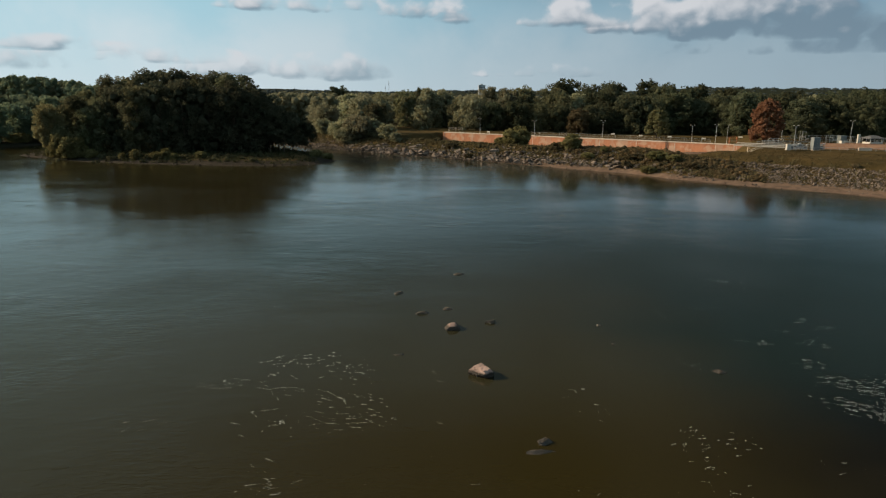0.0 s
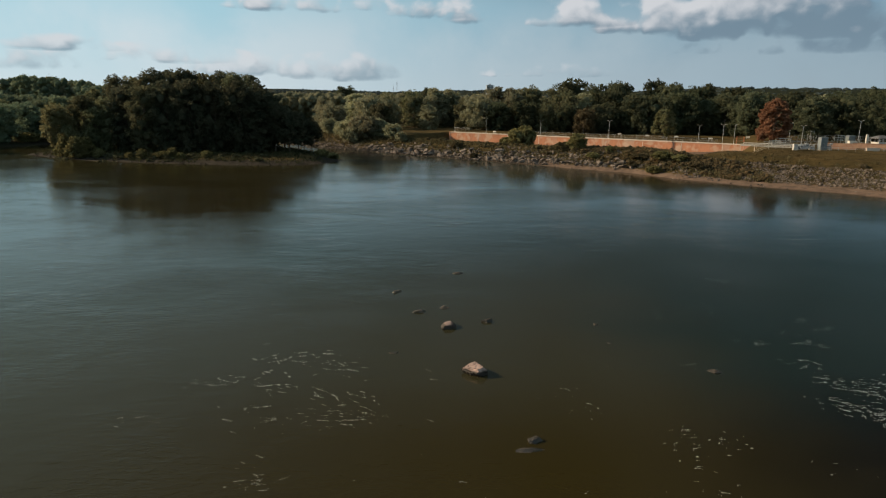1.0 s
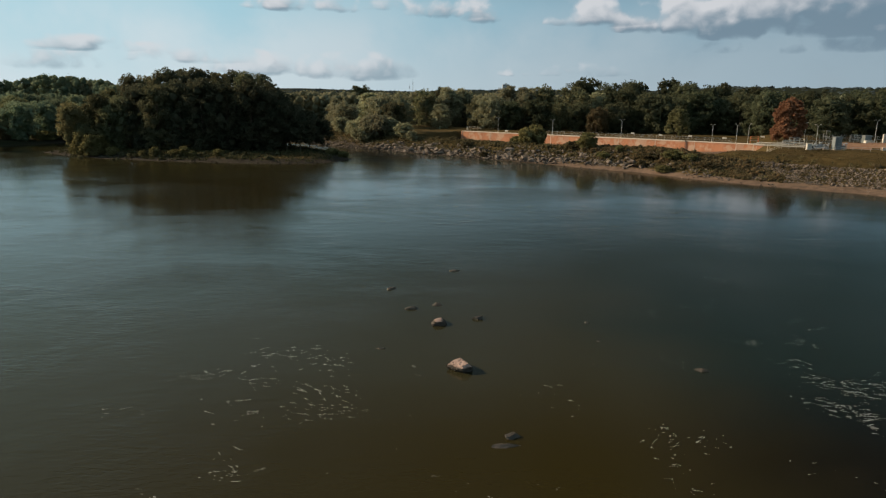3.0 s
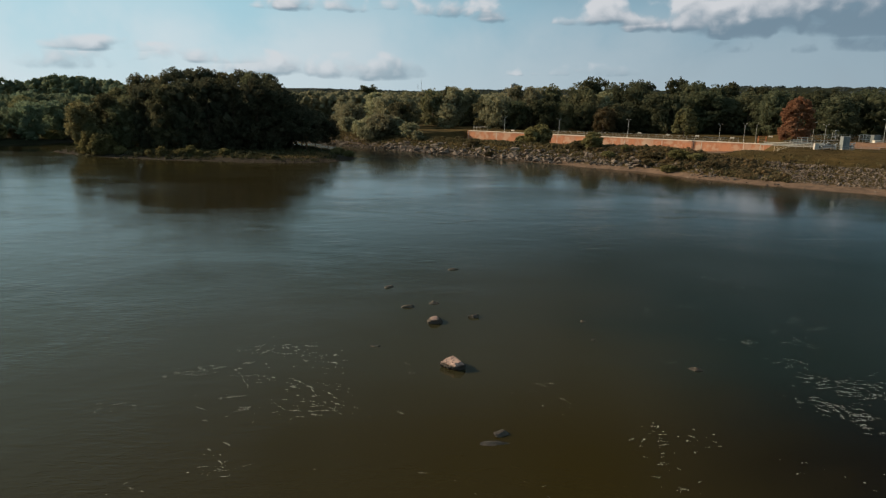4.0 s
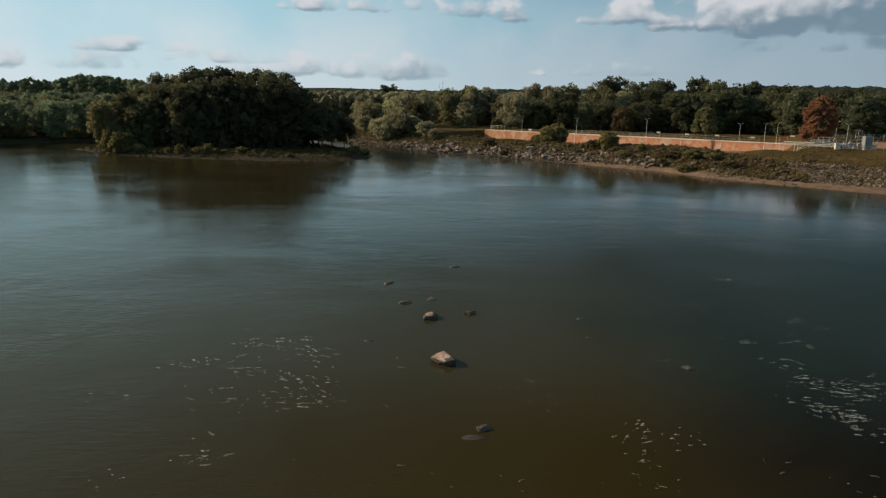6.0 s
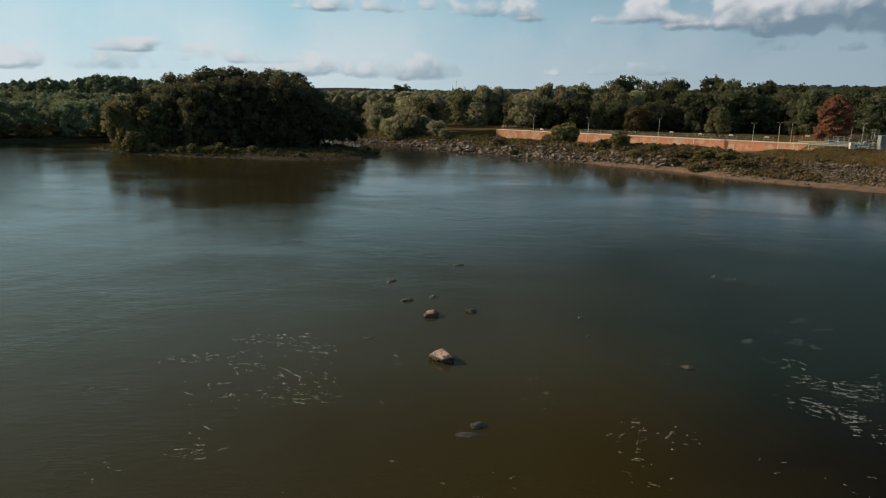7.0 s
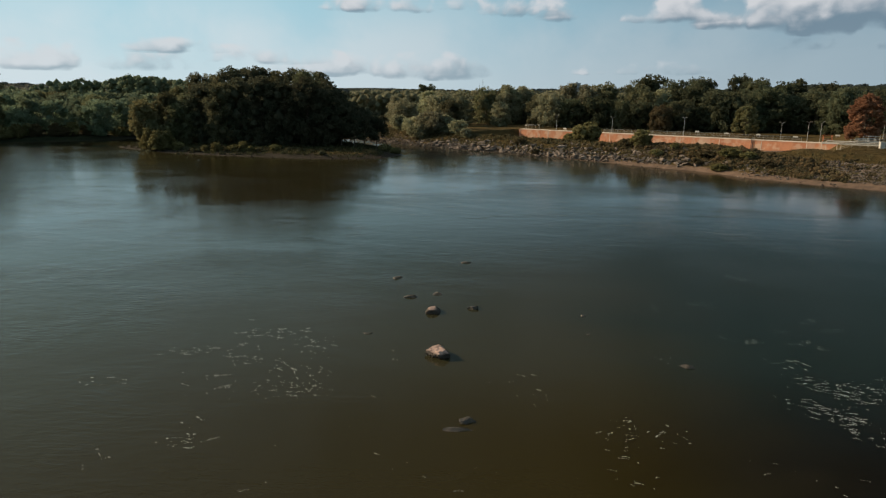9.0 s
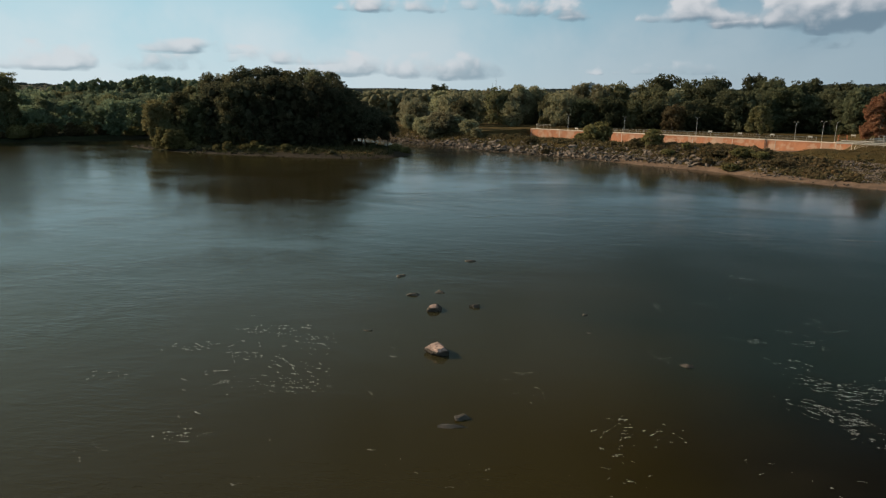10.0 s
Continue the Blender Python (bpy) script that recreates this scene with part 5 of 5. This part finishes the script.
def street_lamp(x, y, high, twin=True, turn=0.0):
    thing = new("street_lamp")
    thing.matrix_basis = Matrix.Translation((x, y, ground_z(x, y))) @ Matrix.Rotation(turn, 4, "Z")
    bm = bmesh.new()
    tube(bm, [(0, 0, -0.2), (0, 0, 0.35)], [0.22, 0.22], 10)
    part("base", bm, COPING, thing, "round concrete foot")
    bm = bmesh.new()
    tube(bm, [(0, 0, 0.3), (0, 0, high * 0.5), (0, 0, high - 0.4)], [0.09, 0.075, 0.06], 10)
    part("pole", bm, STEEL, thing)
    for s in ((-1, 1) if twin else (1,)):
        bm = bmesh.new()
        tube(bm, [(0, 0, high - 0.7), (s * 0.3, 0, high - 0.25), (s * 0.6, 0, high)], [0.04, 0.04, 0.035], 6)
        part("arm", bm, STEEL, thing)
        bm = bmesh.new()
        box(bm, s * 0.72 - 0.26, -0.12, high - 0.06, s * 0.72 + 0.26, 0.12, high + 0.08, 0.04)
        part("lamp_head", bm, PALE, thing)
    return tagged(thing, "slim grey steel lamp post with two short arms" if twin else "slim grey steel lamp post with one arm", "street lamp", group="lamp posts")


street_lamp(17.2, 303.0, 6.8)
street_lamp(40.3, 289.5, 6.8)
street_lamp(66.6, 274.2, 7.4)
street_lamp(*on_wall(109.6, 3.6), 6.8)
street_lamp(*on_wall(118.3, 3.6), 7.2)
street_lamp(*on_wall(122.3, 3.8), 7.4, False)
street_lamp(126.3, 245.1, 6.3, False)
street_lamp(114.1, 213.1, 6.4)
street_lamp(134.2, 216.4, 8.2)
railing([on_wall(-1.5, 8.0), on_wall(0.3, 3.6), on_wall(8, 3.6)], 2.2, (1.6, 2.15), 2.0, PALE, "pale pipe railing at the end of the wall")
wire_fence([on_wall(36, 6), on_wall(70, 6), on_wall(100, 6.5), on_wall(116, 7)], 1.6, "low grey wire fence behind the wall")
railing([(90, 197), (94.9, 194.6), (100, 192.4)], 1.1, (0.55, 1.05), 2.2, PALE, "white pipe railing along the works")
railing([(101.6, 190.0), (107.5, 189.6), (117, 189), (127.5, 188.5), (140, 188)], 1.0, (0.5, 0.95), 2.4, STEEL, "grey pipe railing along the works")
railing([(101, 203.5), (108, 203), (116, 202)], 1.0, (0.5, 0.95), 2.2, PALE, "white pipe railing round the basin")
railing([(103, 215), (112, 219), (124, 222)], 1.0, (0.5, 0.95), 2.4, PALE, "pale pipe railing at the back of the works")
wire_fence([(118, 236), (134, 241), (150, 236), (170, 226)], 2.2, "grey wire fence behind the works")


# ---- the works on the bank ----
def slab(name, x0, y0, x1, y1, top, mat, label, category):
    """A low wall or slab from the ground up, running from one point to the other."""
    length = math.hypot(x1 - x0, y1 - y0)
    z = min(ground_z(x0, y0), ground_z(x1, y1))
    bm = bmesh.new()
    box(bm, 0, -0.2, -0.4, length, 0.2, top, 0.03)
    box(bm, -0.05, -0.27, top, length + 0.05, 0.27, top + 0.12, 0.02)
    me = bpy.data.meshes.new(name)
    bm.to_mesh(me)
    bm.free()
    me.materials.append(mat)
    ob = new(name, me)
    ob.matrix_basis = Matrix.Translation((x0, y0, z)) @ Matrix.Rotation(math.atan2(y1 - y0, x1 - x0), 4, "Z")
    return tagged(ob, label, category)


def standing(name, x, y, turn, label, category, group=""):
    thing = new(name)
    thing.matrix_basis = Matrix.Translation((x, y, ground_z(x, y))) @ Matrix.Rotation(turn, 4, "Z")
    return tagged(thing, label, category, group)


def cabinet(x, y, wide, deep, high, mat, label):
    c = standing("utility_cabinet", x, y, 0.0, label, "utility cabinet")
    bm = bmesh.new()
    box(bm, -wide / 2 - 0.1, -deep / 2 - 0.1, -0.4, wide / 2 + 0.1, deep / 2 + 0.1, 0.1, 0.02)
    part("plinth", bm, COPING, c)
    bm = bmesh.new()
    box(bm, -wide / 2, -deep / 2, 0.1, wide / 2, deep / 2, high, 0.04)
    part("body", bm, mat, c)
    for s in (-1, 1):
        bm = bmesh.new()
        box(bm, s * wide / 4 - wide / 4 + 0.05, -deep / 2 - 0.03, 0.2, s * wide / 4 + wide / 4 - 0.05, -deep / 2 - 0.003, high - 0.1, 0.01)
        door = part("door", bm, mat, c)
        bm = bmesh.new()
        box(bm, -s * 0.0 + s * 0.12 - 0.03, -deep / 2 - 0.07, high * 0.5, s * 0.12 + 0.03, -deep / 2 - 0.033, high * 0.5 + 0.25, 0.01)
        part("handle", bm, STEEL, door)
    bm = bmesh.new()
    box(bm, -wide / 2 - 0.06, -deep / 2 - 0.08, high + 0.003, wide / 2 + 0.06, deep / 2 + 0.06, high + 0.1, 0.03)
    part("top", bm, mat, c)


def open_frame(x, y, wide, deep, high, mat, label, name="steel_frame"):
    """An upright frame of posts and beams, with a deck and rails."""
    c = standing(name, x, y, 0.1, label, "steel frame")
    for sx in (-1, 1):
        for sy in (-1, 1):
            bm = bmesh.new()
            tube(bm, [(sx * wide / 2, sy * deep / 2, -0.3), (sx * wide / 2, sy * deep / 2, high)], [0.08, 0.08], 6)
            part("post", bm, mat, c)
    for h in (0.35, 0.7, 1.0):
        for sy in (-1, 1):
            bm = bmesh.new()
            tube(bm, [(-wide / 2, sy * deep / 2, high * h), (wide / 2, sy * deep / 2, high * h)], [0.06, 0.06], 6)
            part("beam", bm, mat, c)
    bm = bmesh.new()
    box(bm, -wide / 2, -deep / 2, high * 0.36, wide / 2, deep / 2, high * 0.36 + 0.08, 0.01)
    part("deck", bm, STEEL, c)


def gazebo(x, y):
    c = standing("shelter", x, y, 0.15, "open shelter with pale low walls and dark hipped roof", "shelter")
    bm = bmesh.new()
    box(bm, -3.2, -2.4, -0.4, 3.2, 2.4, 0.15, 0.03)
    part("floor_slab", bm, COPING, c)
    for sx, sy, wx, wy in ((0, -1, 3.0, 0.12), (-1, 0, 0.12, 2.0), (1, 0, 0.12, 2.0)):
        bm = bmesh.new()
        box(bm, sx * 2.9 - wx + 0.0, sy * 2.2 - wy, 0.15, sx * 2.9 + wx, sy * 2.2 + wy, 1.7, 0.03)
        part("low_wall", bm, PALE, c)
    for sx in (-1, -0.33, 0.33, 1):
        for sy in (-1, 1):
            bm = bmesh.new()
            box(bm, sx * 2.9 - 0.12, sy * 2.2 - 0.125, 1.703, sx * 2.9 + 0.12, sy * 2.2 + 0.125, 3.0, 0.02)
            part("post", bm, STEEL, c)
    bm = bmesh.new()
    eaves = [bm.verts.new(v) for v in ((-3.8, -3.0, 2.95), (3.8, -3.0, 2.95), (3.8, 3.0, 2.95), (-3.8, 3.0, 2.95))]
    lip = [bm.verts.new(v) for v in ((-3.8, -3.0, 3.1), (3.8, -3.0, 3.1), (3.8, 3.0, 3.1), (-3.8, 3.0, 3.1))]
    ridge = [bm.verts.new(v) for v in ((-1.2, 0, 4.2), (1.2, 0, 4.2))]
    bm.faces.new(eaves[::-1])
    for k in range(4):
        bm.faces.new((eaves[k], eaves[(k + 1) % 4], lip[(k + 1) % 4], lip[k]))
    bm.faces.new((lip[0], lip[1], ridge[1], ridge[0]))
    bm.faces.new((lip[2], lip[3], ridge[0], ridge[1]))
    bm.faces.new((lip[1], lip[2], ridge[1]))
    bm.faces.new((lip[3], lip[0], ridge[0]))
    part("roof", bm, DARKROOF, c)
    c.scale = (0.78, 0.78, 0.85)


def car(x, y, turn, paint, label):
    c = standing("car", x, y, turn, label, "car")
    prof = [(-2.1, 0.35), (-2.15, 0.8), (-1.5, 0.92), (-1.0, 1.42), (0.55, 1.45), (1.15, 0.98), (2.0, 0.85), (2.15, 0.45), (2.1, 0.3)]
    bm = bmesh.new()
    a = [bm.verts.new((px, -0.86 + (0.12 if pz > 1.1 else 0), pz)) for px, pz in prof]
    b = [bm.verts.new((px, 0.86 - (0.12 if pz > 1.1 else 0), pz)) for px, pz in prof]
    bm.faces.new(a)
    bm.faces.new(b[::-1])
    for k in range(len(prof)):
        j = (k + 1) % len(prof)
        bm.faces.new((a[j], a[k], b[k], b[j]))
    bmesh.ops.recalc_face_normals(bm, faces=bm.faces)
    part("body", bm, paint, c)
    for s in (-1, 1):
        bm = bmesh.new()
        vs = [bm.verts.new((px, s * 0.815, pz)) for px, pz in ((-1.2, 1.0), (-0.92, 1.34), (0.5, 1.37), (0.95, 1.0))]
        vs2 = [bm.verts.new((v.co.x, s * 0.78, v.co.z)) for v in vs]
        bm.faces.new(vs)
        bm.faces.new(vs2[::-1])
        part("side_window", bm, GLASSY, c)
        for wx in (-1.3, 1.35):
            bm = bmesh.new()
            tube(bm, [(wx, s * 0.68, 0.33), (wx, s * 0.9, 0.33)], [0.33, 0.33], 14)
            wheel = part("wheel", bm, RUBBER, c)
            bm = bmesh.new()
            tube(bm, [(wx, s * 0.88, 0.33), (wx, s * 0.912, 0.33)], [0.19, 0.17], 10)
            part("rim", bm, STEEL, wheel)


cabinet(100.6, 190.6, 1.3, 0.8, 1.7, PALE, "white utility cabinet beside the railing")
cabinet(108.8, 191.6, 1.9, 1.8, 3.6, GREYBLUE, "large grey-blue metal equipment box")
cabinet(136.6, 224.8, 2.2, 2.0, 2.9, GREYBLUE, "tall grey metal equipment housing")
cabinet(135.4, 221.5, 2.4, 1.4, 1.3, PALE, "pale utility cabinet beside the housing")
cabinet(144.9, 229.1, 0.7, 0.7, 3.2, PALE, "slender white control column")
open_frame(107.5, 211.9, 3.4, 2.4, 2.2, PALE, "white steel platform with stacked rails")
open_frame(138.1, 233.6, 2.4, 1.8, 2.6, PALE, "pale steel frame standing by the fence")
open_frame(135.2, 247.0, 1.4, 1.4, 3.4, STEEL, "slender grey steel frame standing by the fence")
open_frame(104.2, 191.4, 3.4, 2.0, 1.5, STEEL, "grey pipework frame beside the equipment box")
open_frame(111.8, 252.9, 3.0, 0.6, 2.4, ORANGE, "orange steel goal-like frame on the lawn", "goal_frame")
slab("basin_wall", 112.5, 200, 121, 195.2, 1.7, FADED, "low orange-brown basin wall", "wall")
slab("basin_wall", 125, 204, 136, 198, 1.5, FADED, "low orange-brown basin wall", "wall")
slab("basin_wall", 122.4, 192.8, 126.2, 192.6, 0.75, COPING, "short white screen wall by the railing", "wall")


def pipeline(points, high, label):
    """A pale pipe carried on short legs."""
    thing = new("pipe")
    x0, y0 = points[0]
    z0 = max(ground_z(x, y) for x, y in points)
    thing.location = (x0, y0, z0)
    tagged(thing, label, "pipe", "pipes of the works")
    bm = bmesh.new()
    tube(bm, [(x - x0, y - y0, high) for x, y in points], [0.13] * len(points), 8)
    part("barrel", bm, PALE, thing)
    for (ax, ay), (bx, by) in zip(points, points[1:]):
        n = max(1, int(math.hypot(bx - ax, by - ay) / 3))
        for k in range(n + 1):
            x, y = ax + (bx - ax) * k / n, ay + (by - ay) * k / n
            bm = bmesh.new()
            tube(bm, [(x - x0, y - y0, ground_z(x, y) - z0 - 0.2), (x - x0, y - y0, high)], [0.07, 0.07], 6)
            part("leg", bm, COPING, thing)


pipeline([(90.1, 202.3), (97, 199), (103.6, 195.3)], 0.35, "pale steel pipe running along the works on short legs")
pipeline([(91.5, 206), (99, 203), (107, 199.5)], 0.5, "pale steel pipe running along the works on short legs")
pipeline([(96, 214), (103, 210.5), (112, 207)], 0.5, "pale steel pipe behind the stacked platform")


def pump(x, y, size, turn):
    """A squat pump: base, motor drum, flange and a bent outlet."""
    c = standing("pump", x, y, turn, "dark grey pump with a bent outlet pipe", "pump", "pumps of the works")
    bm = bmesh.new()
    box(bm, -0.9 * size, -0.5 * size, -0.3, 0.9 * size, 0.5 * size, 0.2, 0.03)
    part("base", bm, COPING, c)
    bm = bmesh.new()
    tube(bm, [(-0.8 * size, 0, 0.75 * size), (0.3 * size, 0, 0.75 * size)], [0.42 * size, 0.42 * size], 14)
    part("motor", bm, DARKROOF, c)
    bm = bmesh.new()
    tube(bm, [(0.3 * size, 0, 0.75 * size), (0.5 * size, 0, 0.75 * size)], [0.55 * size, 0.55 * size], 14)
    part("flange", bm, GREYBLUE, c)
    bm = bmesh.new()
    tube(bm, [(0.4 * size, 0, 0.9 * size), (0.42 * size, 0, 1.5 * size), (0.6 * size, 0, 1.75 * size), (1.2 * size, 0, 1.8 * size)], [0.16 * size] * 4, 10)
    part("outlet", bm, STEEL, c)


pump(102.4, 192.2, 0.9, 0.1)
pump(104.6, 193.8, 1.0, -0.2)
pump(106.4, 192.4, 0.9, 0.2)
pump(111.6, 193.4, 1.0, 0.0)
open_frame(110.9, 192.6, 1.8, 1.4, 1.7, STEEL, "grey pipework frame beside the equipment box")
open_frame(103.6, 209.0, 3.0, 1.6, 1.6, PALE, "low pale rack of stacked pipes")
gazebo(142.6, 217.9)
car(117.8, 201.5, 0.2, PALE, "small white car parked beside the basin")
car(105.6, 194.6, 0.1, GREYBLUE, "dark grey car parked beside the basin")
for x, y in ((20.9, 300.5), (76.9, 297.0), (86.1, 286.0), (96.7, 280.1), (107.5, 270.8), (121.4, 268.0)):
    sign = standing("sign_board", x, y, wall_turn, "small white board on short posts", "sign board", "boards on the lawn")
    for px in (-0.55, 0.55):
        bm = bmesh.new()
        tube(bm, [(px, 0, -0.2), (px, 0, 1.0)], [0.04, 0.04], 6)
        part("post", bm, STEEL, sign)
    bm = bmesh.new()
    box(bm, -0.8, -0.09, 0.65, 0.8, -0.045, 1.25, 0.01)
    part("board", bm, PALE, sign)

mast(-121.7, 1500, 53 - ground_z(-121.7, 1500))
mast(-129.6, 1500, 43 - ground_z(-129.6, 1500))


def far_tower():
    """A plain tower block above the far woods."""
    x, y = 81, 1400
    t = new("tower_block")
    t.location = (x, y, ground_z(x, y))
    tagged(t, "pale grey tower block far beyond the woods", "building")
    h = 45.3 - ground_z(x, y)
    bm = bmesh.new()
    box(bm, -7, -6, -2, 7, 6, h, 0.2)
    part("body", bm, TOWER, t)
    bm = bmesh.new()
    box(bm, -3, -2, h + 0.003, 2, 2, h + 2.2, 0.1)
    part("roof_house", bm, TOWER, t)
    for floor in range(4):
        for col in range(5):
            bm = bmesh.new()
            box(bm, -5.9 + col * 2.5, -6.08, h - 3.0 - floor * 3.1, -4.4 + col * 2.5, -6.003, h - 1.4 - floor * 3.1, 0.02)
            part("window", bm, GLASSY, t)


TOWER = surface("pale_tower_concrete", ((0.52, 0.54, 0.56), (0.44, 0.46, 0.48), (0.36, 0.37, 0.38)), 0.2, 2.0, 0.9, depth=0.02)
far_tower()
